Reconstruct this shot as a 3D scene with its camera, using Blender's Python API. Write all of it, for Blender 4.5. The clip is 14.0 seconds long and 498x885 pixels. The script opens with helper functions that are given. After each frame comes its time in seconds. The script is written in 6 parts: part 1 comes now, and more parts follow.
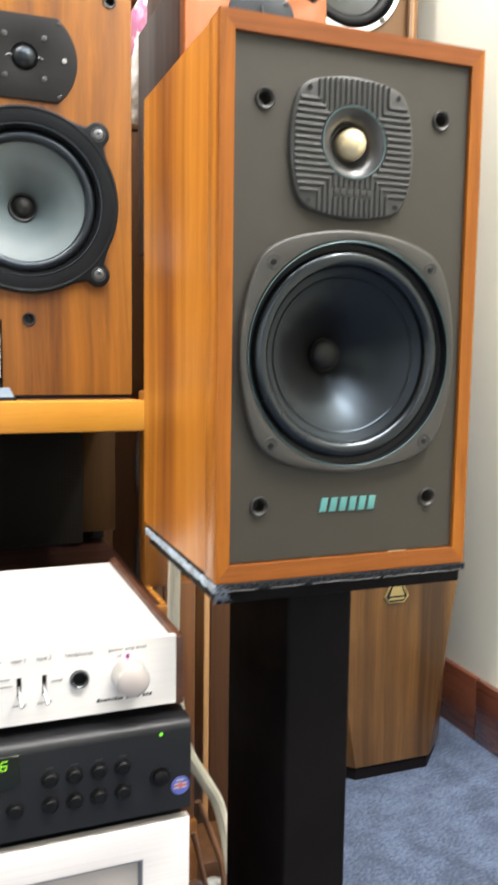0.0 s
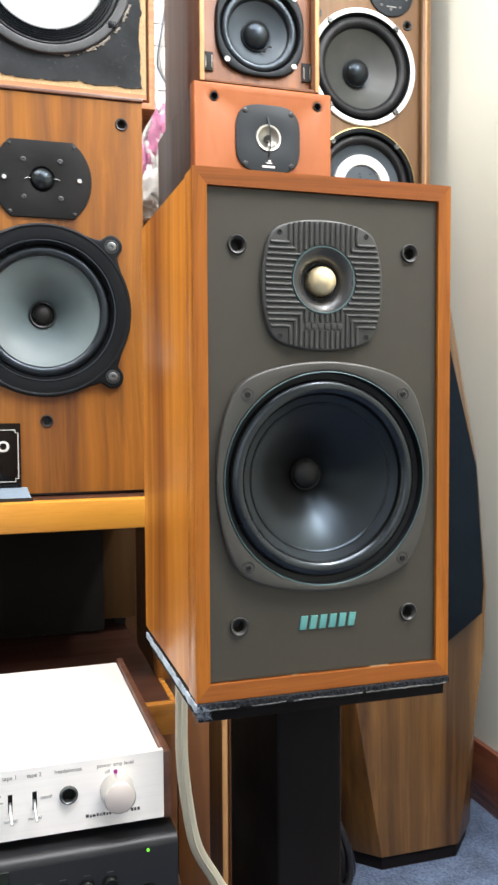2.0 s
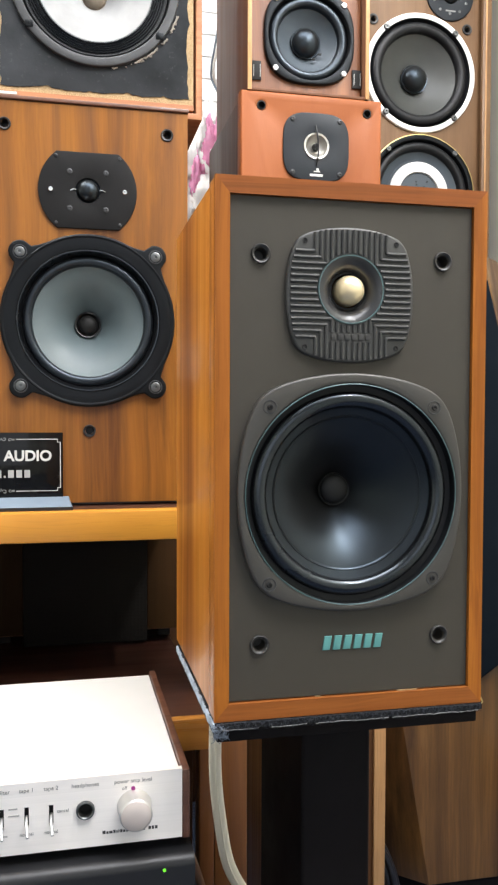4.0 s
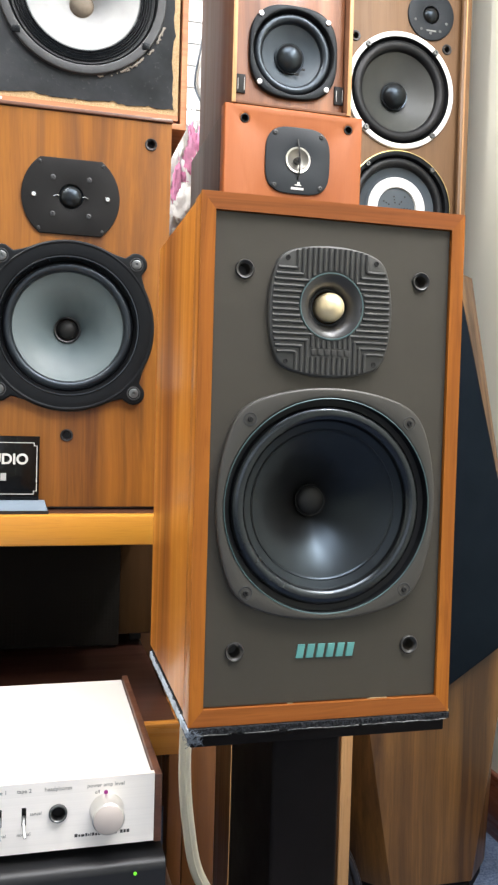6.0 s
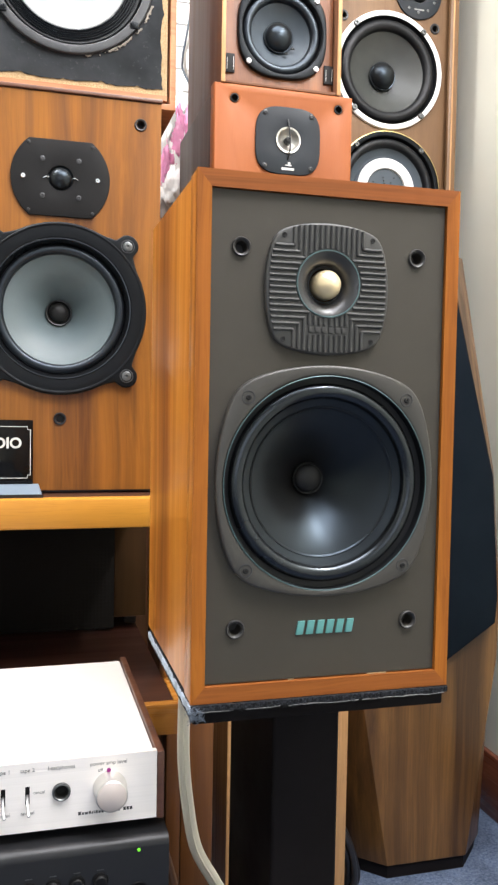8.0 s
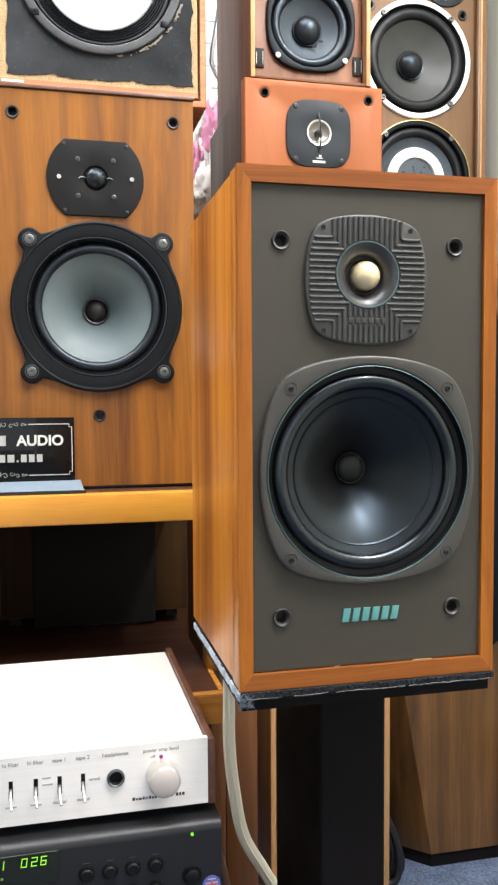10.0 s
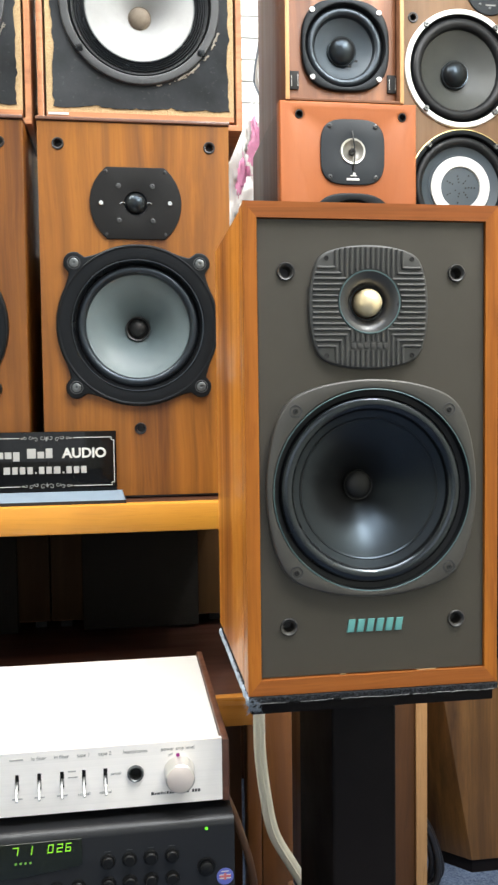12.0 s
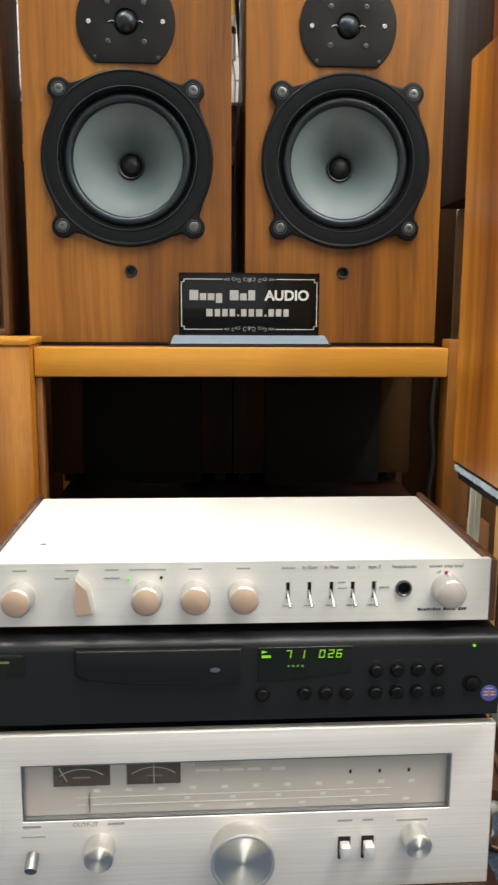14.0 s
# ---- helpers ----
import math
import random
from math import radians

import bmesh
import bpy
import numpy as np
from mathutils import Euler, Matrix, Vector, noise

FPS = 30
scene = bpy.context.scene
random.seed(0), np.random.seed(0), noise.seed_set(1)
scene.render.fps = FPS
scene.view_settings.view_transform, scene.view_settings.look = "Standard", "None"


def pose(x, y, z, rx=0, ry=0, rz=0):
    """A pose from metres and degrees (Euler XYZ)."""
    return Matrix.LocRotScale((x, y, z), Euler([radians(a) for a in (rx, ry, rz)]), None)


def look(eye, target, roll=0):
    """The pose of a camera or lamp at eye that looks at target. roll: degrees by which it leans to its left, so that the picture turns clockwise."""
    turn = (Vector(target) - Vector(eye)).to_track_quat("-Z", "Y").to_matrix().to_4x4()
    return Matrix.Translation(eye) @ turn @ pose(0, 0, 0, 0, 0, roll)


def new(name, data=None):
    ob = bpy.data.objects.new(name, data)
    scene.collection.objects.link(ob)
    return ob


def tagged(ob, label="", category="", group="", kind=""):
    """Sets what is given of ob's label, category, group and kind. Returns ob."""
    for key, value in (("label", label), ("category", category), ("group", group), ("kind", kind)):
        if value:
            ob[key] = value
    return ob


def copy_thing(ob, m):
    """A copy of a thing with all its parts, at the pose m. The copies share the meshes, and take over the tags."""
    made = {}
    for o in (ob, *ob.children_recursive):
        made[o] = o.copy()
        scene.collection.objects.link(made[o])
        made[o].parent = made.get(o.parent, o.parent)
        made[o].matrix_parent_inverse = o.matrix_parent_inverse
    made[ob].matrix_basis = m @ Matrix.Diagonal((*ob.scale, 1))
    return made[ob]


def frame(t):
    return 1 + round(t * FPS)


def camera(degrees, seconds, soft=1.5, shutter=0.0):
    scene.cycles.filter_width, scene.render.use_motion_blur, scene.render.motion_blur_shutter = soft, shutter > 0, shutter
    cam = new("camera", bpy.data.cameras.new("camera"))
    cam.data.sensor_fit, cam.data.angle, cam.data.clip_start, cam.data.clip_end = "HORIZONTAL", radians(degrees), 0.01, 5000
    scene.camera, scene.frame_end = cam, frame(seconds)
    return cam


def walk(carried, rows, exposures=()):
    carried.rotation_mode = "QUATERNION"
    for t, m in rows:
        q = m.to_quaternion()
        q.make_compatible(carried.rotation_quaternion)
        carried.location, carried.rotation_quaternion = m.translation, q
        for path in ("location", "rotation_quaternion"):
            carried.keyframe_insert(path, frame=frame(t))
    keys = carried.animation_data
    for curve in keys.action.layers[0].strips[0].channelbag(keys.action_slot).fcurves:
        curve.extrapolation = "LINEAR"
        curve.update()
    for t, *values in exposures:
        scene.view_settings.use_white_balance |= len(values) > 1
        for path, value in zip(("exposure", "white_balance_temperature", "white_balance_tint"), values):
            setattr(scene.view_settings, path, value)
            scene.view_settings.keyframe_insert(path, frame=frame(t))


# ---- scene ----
cam = camera(33.7, 14.0, soft=2.3, shutter=0.5)
PATH = [
    (0, (0.007, -0.01, 0.696), (0.714, 1.848, 0.472), 0.8),
    (0.2, (0.009, -0.014, 0.704), (0.752, 1.833, 0.518), 0.8),
    (0.5, (0.01, -0.018, 0.71), (0.766, 1.827, 0.562), 0.5),
    (1, (0.01, -0.022, 0.716), (0.756, 1.83, 0.598), 0.2),
    (1.5, (0.022, -0.034, 0.73), (0.725, 1.835, 0.624), -0.3),
    (2, (0.05, -0.05, 0.751), (0.639, 1.859, 0.653), -0.3),
    (2.5, (0.075, -0.05, 0.757), (0.553, 1.891, 0.673), 1.0),
    (3, (0.082, -0.043, 0.752), (0.512, 1.909, 0.677), 0.6),
    (3.2, (0.086, -0.043, 0.752), (0.506, 1.911, 0.677), 0.2),
    (5.3, (0.083, -0.051, 0.755), (0.552, 1.892, 0.69), 1.1),
    (5.5, (0.081, -0.052, 0.754), (0.561, 1.888, 0.692), 1.3),
    (6, (0.077, -0.055, 0.758), (0.574, 1.881, 0.696), 1.6),
    (6.5, (0.072, -0.056, 0.756), (0.592, 1.874, 0.688), 1.5),
    (7, (0.069, -0.053, 0.755), (0.602, 1.873, 0.675), 1.3),
    (7.5, (0.073, -0.053, 0.753), (0.606, 1.872, 0.664), 1.0),
    (8, (0.069, -0.054, 0.752), (0.596, 1.873, 0.657), 1.0),
    (8.2, (0.067, -0.053, 0.75), (0.589, 1.875, 0.649), 0.9),
    (10.3, (0.055, -0.063, 0.75), (0.504, 1.883, 0.643), -0.3),
    (10.5, (0.054, -0.065, 0.75), (0.499, 1.882, 0.649), -0.3),
    (11, (0.06, -0.079, 0.753), (0.482, 1.874, 0.66), -0.8),
    (11.5, (0.091, -0.104, 0.767), (0.444, 1.862, 0.673), -0.8),
    (12, (0.098, -0.107, 0.767), (0.383, 1.87, 0.66), -0.7),
    (12.5, (0.064, -0.124, 0.752), (0.287, 1.859, 0.616), -0.6),
    (12.7, (0.046, -0.111, 0.73), (0.24, 1.872, 0.558), -0.2),
    (13, (0.01, -0.098, 0.711), (0.168, 1.881, 0.468), 0.1),
    (13.5, (-0.03, -0.086, 0.697), (0.082, 1.886, 0.383), 0.4),
    (14, (-0.06, -0.075, 0.69), (0.033, 1.894, 0.354), 0.3),
]
EXPOSURES = [(0, 0.12, 6450, 11), (0.5, -0.03, 6150, 9.5), (1.5, -0.06, 6150, 10), (2.5, -0.24, 6250, 12.5), (3, -0.43, 6200, 12.5), (5.5, -0.19, 6230, 12), (7, -0.21, 6230, 12), (8, -0.18, 6230, 13.5),
             (10.5, -0.14, 6250, 11.5), (11, -0.45, 6250, 11.5), (11.5, -0.19, 6280, 12), (12.5, -0.17, 6180, 5.5), (13, -0.43, 6300, 6.5), (13.5, -0.29, 6450, 7), (14, -0.67, 6600, 7.5)]
walk(cam, [(t, look(eye, target, roll)) for t, eye, target, roll in PATH], EXPOSURES)

# one drawing unit in metres; all plan numbers below are in drawing units
UNIT = 0.9

# ---- world and lights ----
world = bpy.data.worlds.new("world")
scene.world = world
world.use_nodes = True
world.node_tree.nodes["Background"].inputs[0].default_value = (0.9, 0.95, 1.0, 1)
world.node_tree.nodes["Background"].inputs[1].default_value = 0.15


def lamp(name, x, y, z, target, sx, sy, watts, colour):
    data = bpy.data.lights.new(name, "AREA")
    data.shape, data.size, data.size_y = "RECTANGLE", sx, sy
    data.energy, data.color = watts, colour
    ob = new(name, data)
    ob.matrix_world = look((x, y, z), target)
    return ob


# ceiling lamps inferred overhead; front lamp behind the viewer and wall lamp are added
lamp("ceiling_lamp_main", 0.22, 0.05, 2.58, (0.22, 0.051, 0), 1.1, 0.9, 54, (0.98, 0.99, 1.0))
lamp("ceiling_lamp_stack", -0.80, 0.774, 2.58, (-0.80, 0.775, 0), 1.1, 0.35, 58, (1.0, 0.95, 0.85))
# added front fill lamp, standing for unseen daylight behind the viewer
lamp("shop_front_daylight", -0.5, -2.66, 1.30, (-0.5, 0.0, 1.30), 2.2, 1.7, 20, (0.92, 0.97, 1.0))
# added lamp to brighten the upper cream wall; its real source is unseen
lamp("wall_tube", 0.80, 0.25, 1.98, (0.92, 0.62, 1.0), 0.05, 1.0, 37, (1.0, 0.98, 0.94))


# ---- materials ----
def socket(node, name, value):
    node.inputs[name].default_value = value


def base_mat(name, colour, rough=0.5, metal=0.0, coat=0.0, spec=0.5):
    m = bpy.data.materials.new(name)
    m.use_nodes = True
    b = m.node_tree.nodes["Principled BSDF"]
    socket(b, "Base Color", (*colour, 1))
    socket(b, "Roughness", rough)
    socket(b, "Metallic", metal)
    socket(b, "Coat Weight", coat)
    socket(b, "Coat Roughness", 0.12)
    socket(b, "Specular IOR Level", spec)
    return m, m.node_tree, b


def coords(nt, scale, spread=True):
    """Object coordinates, scaled, and shifted by a random amount for each object."""
    tc = nt.nodes.new("ShaderNodeTexCoord")
    mp = nt.nodes.new("ShaderNodeMapping")
    socket(mp, "Scale", scale)
    nt.links.new(tc.outputs["Object"], mp.inputs["Vector"])
    if spread:
        oi = nt.nodes.new("ShaderNodeObjectInfo")
        mul = nt.nodes.new("ShaderNodeMath")
        mul.operation = "MULTIPLY"
        mul.inputs[1].default_value = 37.0
        nt.links.new(oi.outputs["Random"], mul.inputs[0])
        nt.links.new(mul.outputs[0], mp.inputs["Location"])
    return mp.outputs["Vector"]


def ramp(nt, stops):
    r = nt.nodes.new("ShaderNodeValToRGB")
    e = r.color_ramp.elements
    while len(e) < len(stops):
        e.new(0.5)
    for k, (p, c) in zip(e, stops):
        k.position, k.color = p, (*c, 1)
    return r


def noise_tex(nt, vec, scale, detail=6.0, rough=0.6, warp=0.0):
    n = nt.nodes.new("ShaderNodeTexNoise")
    for k, v in (("Scale", scale), ("Detail", detail), ("Roughness", rough), ("Distortion", warp)):
        socket(n, k, v)
    nt.links.new(vec, n.inputs["Vector"])
    return n.outputs["Fac"]


def bump(nt, b, height, strength, distance=0.001):
    n = nt.nodes.new("ShaderNodeBump")
    socket(n, "Strength", strength)
    socket(n, "Distance", distance)
    nt.links.new(height, n.inputs["Height"])
    nt.links.new(n.outputs["Normal"], b.inputs["Normal"])


def mixed(nt, fac, a, b, blend="MIX"):
    n = nt.nodes.new("ShaderNodeMix")
    n.data_type, n.blend_type = "RGBA", blend
    for s, v in ((n.inputs[0], fac), (n.inputs[6], a), (n.inputs[7], b)):
        if isinstance(v, (int, float)):
            s.default_value = v
        elif isinstance(v, tuple):
            s.default_value = (*v, 1)
        else:
            nt.links.new(v, s)
    return n.outputs[2]


def shifted(nt, vec, amount, scale):
    """Bends a texture's space sideways by slow noise, so that the grain wanders."""
    mp = nt.nodes.new("ShaderNodeMapping")
    socket(mp, "Scale", scale)
    nt.links.new(vec, mp.inputs["Vector"])
    n = nt.nodes.new("ShaderNodeTexNoise")
    for k, v in (("Scale", 1.0), ("Detail", 2.0), ("Roughness", 0.5)):
        socket(n, k, v)
    nt.links.new(mp.outputs[0], n.inputs["Vector"])
    mul = nt.nodes.new("ShaderNodeVectorMath")
    mul.operation = "MULTIPLY_ADD"
    mul.inputs[1].default_value = (amount,) * 3
    nt.links.new(n.outputs["Color"], mul.inputs[0])
    nt.links.new(vec, mul.inputs[2])
    return mul.outputs[0]


def stretched(nt, vec, scale):
    mp = nt.nodes.new("ShaderNodeMapping")
    socket(mp, "Scale", scale)
    nt.links.new(vec, mp.inputs["Vector"])
    return mp.outputs[0]


def wood(name, dark, mid, light, grain="Z", fine=1.0, rough=0.38, coat=0.25, bands=1.0, pore=0.55, contrast=1.0, spec=0.5, vein=0.35):
    """Veneer: broad bands, wandering growth streaks, a few dark veins and sparse pores drawn out along the grain."""
    m, nt, b = base_mat(name, mid, rough, 0, coat, spec)

    def along(across, length):
        return {"X": (length, across, across), "Y": (across, length, across), "Z": (across, across, length)}[grain]

    v = shifted(nt, coords(nt, (1, 1, 1)), 0.035, along(7, 2.6))
    figure = noise_tex(nt, stretched(nt, v, along(9 * bands, 0.5)), 1.0, 3, 0.55)
    streak = noise_tex(nt, stretched(nt, v, along(46 * fine, 0.7)), 1.0, 6, 0.68)
    veins = noise_tex(nt, stretched(nt, v, along(95 * fine, 1.1)), 1.0, 3, 0.6)
    pores = noise_tex(nt, stretched(nt, v, along(620, 16)), 1.0, 2, 0.5)
    add = nt.nodes.new("ShaderNodeMath")
    add.operation = "MULTIPLY_ADD"
    add.inputs[1].default_value = 0.5
    nt.links.new(figure, add.inputs[0])
    half = nt.nodes.new("ShaderNodeMath")
    half.operation = "MULTIPLY"
    half.inputs[1].default_value = 0.5
    nt.links.new(streak, half.inputs[0])
    nt.links.new(half.outputs[0], add.inputs[2])
    r = ramp(nt, [(0.50 - 0.17 / contrast, dark), (0.50, mid), (0.50 + 0.17 / contrast, light)])
    nt.links.new(add.outputs[0], r.inputs[0])
    vr = ramp(nt, [(0.36, (0.42, 0.36, 0.32)), (0.50, (1, 1, 1))])
    nt.links.new(veins, vr.inputs[0])
    toned = mixed(nt, vein, r.outputs[0], vr.outputs[0], "MULTIPLY")
    pr = ramp(nt, [(0.34, (0.5, 0.45, 0.42)), (0.46, (1, 1, 1))])
    nt.links.new(pores, pr.inputs[0])
    nt.links.new(mixed(nt, pore * 0.7, toned, pr.outputs[0], "MULTIPLY"), b.inputs["Base Color"])
    rr = ramp(nt, [(0.3, (rough * 1.35,) * 3), (0.7, (rough * 0.8,) * 3)])
    nt.links.new(streak, rr.inputs[0])
    nt.links.new(rr.outputs[0], b.inputs["Roughness"])
    bump(nt, b, pores, 0.10, 0.0003)
    return m


def worn(name, colour, rough=0.5, metal=0.0, vary=0.18, scale=9.0, grit=320.0, relief=0.08, coat=0.0, dust=0.0, spec=0.5, tint=None):
    """A plain coat of paint, plastic or cloth with slight patches, dust and a fine texture."""
    m, nt, b = base_mat(name, colour, rough, metal, coat, spec)
    # tint puts the blue of daylight into the colour of the highlights
    if tint:
        socket(b, "Specular Tint", (*tint, 1))
    v = coords(nt, (1, 1, 1))
    big = noise_tex(nt, v, scale, 5, 0.6)
    small = noise_tex(nt, v, grit, 3, 0.6)
    lo = tuple(c * (1 - vary) for c in colour)
    hi = tuple(min(1, c * (1 + vary)) for c in colour)
    r = ramp(nt, [(0.3, lo), (0.7, hi)])
    nt.links.new(big, r.inputs[0])
    out = r.outputs[0]
    if dust:
        d = ramp(nt, [(0.62, (0, 0, 0)), (0.75, (dust,) * 3)])
        nt.links.new(small, d.inputs[0])
        out = mixed(nt, d.outputs[0], out, (0.45, 0.44, 0.42))
    nt.links.new(out, b.inputs["Base Color"])
    rr = ramp(nt, [(0.25, (min(1, rough * 1.25),) * 3), (0.75, (rough * 0.8,) * 3)])
    nt.links.new(big, rr.inputs[0])
    nt.links.new(rr.outputs[0], b.inputs["Roughness"])
    if relief:
        bump(nt, b, small, relief, 0.0006)
    return m


def brushed(name, colour, rough=0.3, metal=1.0, axis="X", hair=1.0):
    """Brushed aluminium: hair lines along one axis."""
    m, nt, b = base_mat(name, colour, rough, metal)
    s = (3, 900, 900) if axis == "X" else (900, 900, 3)
    lines = noise_tex(nt, coords(nt, s), 1.0, 3, 0.7)
    patch = noise_tex(nt, coords(nt, (1, 1, 1)), 7, 3)
    r = ramp(nt, [(0.3, tuple(c * (1 - 0.12 * hair) for c in colour)), (0.7, tuple(min(1, c * (1 + 0.06 * hair)) for c in colour))])
    nt.links.new(lines, r.inputs[0])
    nt.links.new(r.outputs[0], b.inputs["Base Color"])
    rr = ramp(nt, [(0.3, (rough * 0.8,) * 3), (0.7, (rough * 1.25,) * 3)])
    nt.links.new(patch, rr.inputs[0])
    nt.links.new(rr.outputs[0], b.inputs["Roughness"])
    bump(nt, b, lines, 0.10 * hair, 0.0002)
    socket(b, "Anisotropic", 0.8)
    socket(b, "Anisotropic Rotation", 0.25)
    t = nt.nodes.new("ShaderNodeTangent")
    t.direction_type, t.axis = "RADIAL", "Z"
    nt.links.new(t.outputs[0], b.inputs["Tangent"])
    return m


def spun(name, colour, rough=0.22):
    """Turned metal: highlights fan out from the centre."""
    m, nt, b = base_mat(name, colour, rough, 1.0)
    socket(b, "Anisotropic", 1.0)
    socket(b, "Anisotropic Rotation", 0.25)
    t = nt.nodes.new("ShaderNodeTangent")
    t.direction_type, t.axis = "RADIAL", "Y"
    nt.links.new(t.outputs[0], b.inputs["Tangent"])
    return m


def glow(name, colour, strength):
    m, nt, b = base_mat(name, (0.02, 0.02, 0.02), 0.4)
    socket(b, "Emission Color", (*colour, 1))
    socket(b, "Emission Strength", strength)
    return m


def speckled(name, base, spots, scale, lo, hi, rough=0.95, relief=0.6, distance=0.002, patch=(5, 0.78, 1.0)):
    m, nt, b = base_mat(name, base, rough, 0, 0, 0.2)
    v = coords(nt, (1, 1, 1), False)
    big = noise_tex(nt, v, patch[0], 5, 0.65, 0.4)
    small = noise_tex(nt, v, scale, 4, 0.75)
    r = ramp(nt, [(lo, base), (hi, spots)])
    nt.links.new(small, r.inputs[0])
    tone = ramp(nt, [(0.34, (patch[1],) * 3), (0.66, (patch[2],) * 3)])
    nt.links.new(big, tone.inputs[0])
    nt.links.new(mixed(nt, 1.0, r.outputs[0], tone.outputs[0], "MULTIPLY"), b.inputs["Base Color"])
    bump(nt, b, small, relief, distance)
    return m


def perforated(name, colour, hole, pitch, rough=0.8):
    """Sheet punched with rows of small round holes."""
    m, nt, b = base_mat(name, colour, rough, 0, 0, 0.06)
    v = nt.nodes.new("ShaderNodeTexVoronoi")
    socket(v, "Scale", 1 / pitch)
    socket(v, "Randomness", 0.0)
    nt.links.new(coords(nt, (1, 1, 1), False), v.inputs["Vector"])
    r = ramp(nt, [(0.24, hole), (0.34, colour)])
    nt.links.new(v.outputs["Distance"], r.inputs[0])
    nt.links.new(r.outputs[0], b.inputs["Base Color"])
    bump(nt, b, v.outputs["Distance"], 0.5, 0.001)
    return m


def clear_glass(name, rough=0.02):
    m, nt, b = base_mat(name, (1, 1, 1), rough)
    socket(b, "Transmission Weight", 1.0)
    socket(b, "IOR", 1.45)
    return m


TEAK = wood("oiled_teak_veneer", (0.25, 0.072, 0.009), (0.44, 0.152, 0.016), (0.59, 0.232, 0.030), fine=0.9, rough=0.36, coat=0.12, bands=1.3, contrast=1.25, pore=0.3, vein=0.4, spec=0.35)
TEAK_SIDE = wood("teak_side_lipping", (0.30, 0.088, 0.008), (0.46, 0.160, 0.015), (0.60, 0.24, 0.030), fine=1.8, rough=0.36, coat=0.2, contrast=1.3, pore=0.3)
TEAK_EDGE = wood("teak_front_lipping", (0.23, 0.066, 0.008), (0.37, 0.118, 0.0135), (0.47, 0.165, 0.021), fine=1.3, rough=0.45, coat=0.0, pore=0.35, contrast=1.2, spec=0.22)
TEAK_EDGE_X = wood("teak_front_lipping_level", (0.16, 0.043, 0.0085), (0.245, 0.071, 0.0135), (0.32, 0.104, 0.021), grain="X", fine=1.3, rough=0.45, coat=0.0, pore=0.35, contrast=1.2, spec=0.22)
WALNUT = wood("walnut_veneer", (0.098, 0.0305, 0.0039), (0.226, 0.0800, 0.0086), (0.340, 0.138, 0.0178), fine=0.75, rough=0.40, coat=0.06, bands=1.2, contrast=1.3, pore=0.26, vein=0.32, spec=0.33)
WALNUT_DARK = wood("dark_walnut_edge", (0.055, 0.020, 0.011), (0.105, 0.040, 0.021), (0.15, 0.062, 0.034), grain="X", rough=0.4)
ROSE = wood("pinkish_cabinet_veneer", (0.34, 0.130, 0.052), (0.43, 0.180, 0.075), (0.52, 0.235, 0.105), grain="X", rough=0.4, pore=0.3)
PINE = wood("honey_shelf_timber", (0.42, 0.168, 0.018), (0.56, 0.248, 0.029), (0.65, 0.315, 0.046), grain="X", fine=0.35, rough=0.36, coat=0.1, contrast=0.9, pore=0.2, spec=0.35, vein=0.15)
PINE_V = wood("honey_post_timber", (0.34, 0.125, 0.015), (0.49, 0.200, 0.026), (0.60, 0.27, 0.042), fine=0.5, rough=0.36, coat=0.1, contrast=0.9, pore=0.2, spec=0.35)
CHERRY = wood("orange_cherry_lacquer", (0.235, 0.061, 0.0108), (0.265, 0.071, 0.0125), (0.295, 0.082, 0.0150), fine=0.3, rough=0.55, coat=0.0, bands=0.4, pore=0.1, vein=0.05, spec=0.35)
MONITOR_SIDE = wood("red_brown_side_veneer", (0.125, 0.054, 0.028), (0.150, 0.066, 0.034), (0.175, 0.079, 0.042), rough=0.5, coat=0.0, fine=0.4, pore=0.15, contrast=0.7, vein=0.1, spec=0.2)
COMPACT_SIDE = wood("dark_red_brown_side", (0.058, 0.024, 0.013), (0.072, 0.030, 0.016), (0.088, 0.038, 0.021), rough=0.5, coat=0.0, fine=0.4, pore=0.1, contrast=0.7, vein=0.1, spec=0.2)
POST_WOOD = wood("red_brown_post_veneer", (0.125, 0.045, 0.0105), (0.17, 0.063, 0.0155), (0.215, 0.083, 0.0215), rough=0.34, coat=0.2, fine=0.5, contrast=0.9, pore=0.2)
# dark brown; on pieces deep in the rack it paints their shade
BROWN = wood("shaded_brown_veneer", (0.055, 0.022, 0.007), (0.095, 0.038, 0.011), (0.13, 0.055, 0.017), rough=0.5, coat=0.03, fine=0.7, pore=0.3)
# the two strip browns hold the shade below the shelf in their colour
INNER_SHADE = wood("dark_brown_strip", (0.011, 0.0055, 0.0022), (0.018, 0.009, 0.0034), (0.025, 0.013, 0.005), rough=0.65, coat=0.0, fine=0.7, pore=0.3, spec=0.08)
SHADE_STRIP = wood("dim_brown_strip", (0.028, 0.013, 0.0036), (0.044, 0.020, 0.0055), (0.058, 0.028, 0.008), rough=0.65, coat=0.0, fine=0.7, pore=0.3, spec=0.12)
RAIL_WOOD = wood("glossy_orange_rail", (0.30, 0.115, 0.018), (0.42, 0.168, 0.027), (0.52, 0.22, 0.040), grain="X", rough=0.26, coat=0.3, fine=0.4, contrast=0.9, pore=0.2)
LEG_WOOD = wood("brown_panel_veneer", (0.19, 0.068, 0.011), (0.26, 0.098, 0.016), (0.33, 0.130, 0.023), rough=0.30, coat=0.3, fine=0.5, contrast=0.8, pore=0.2)
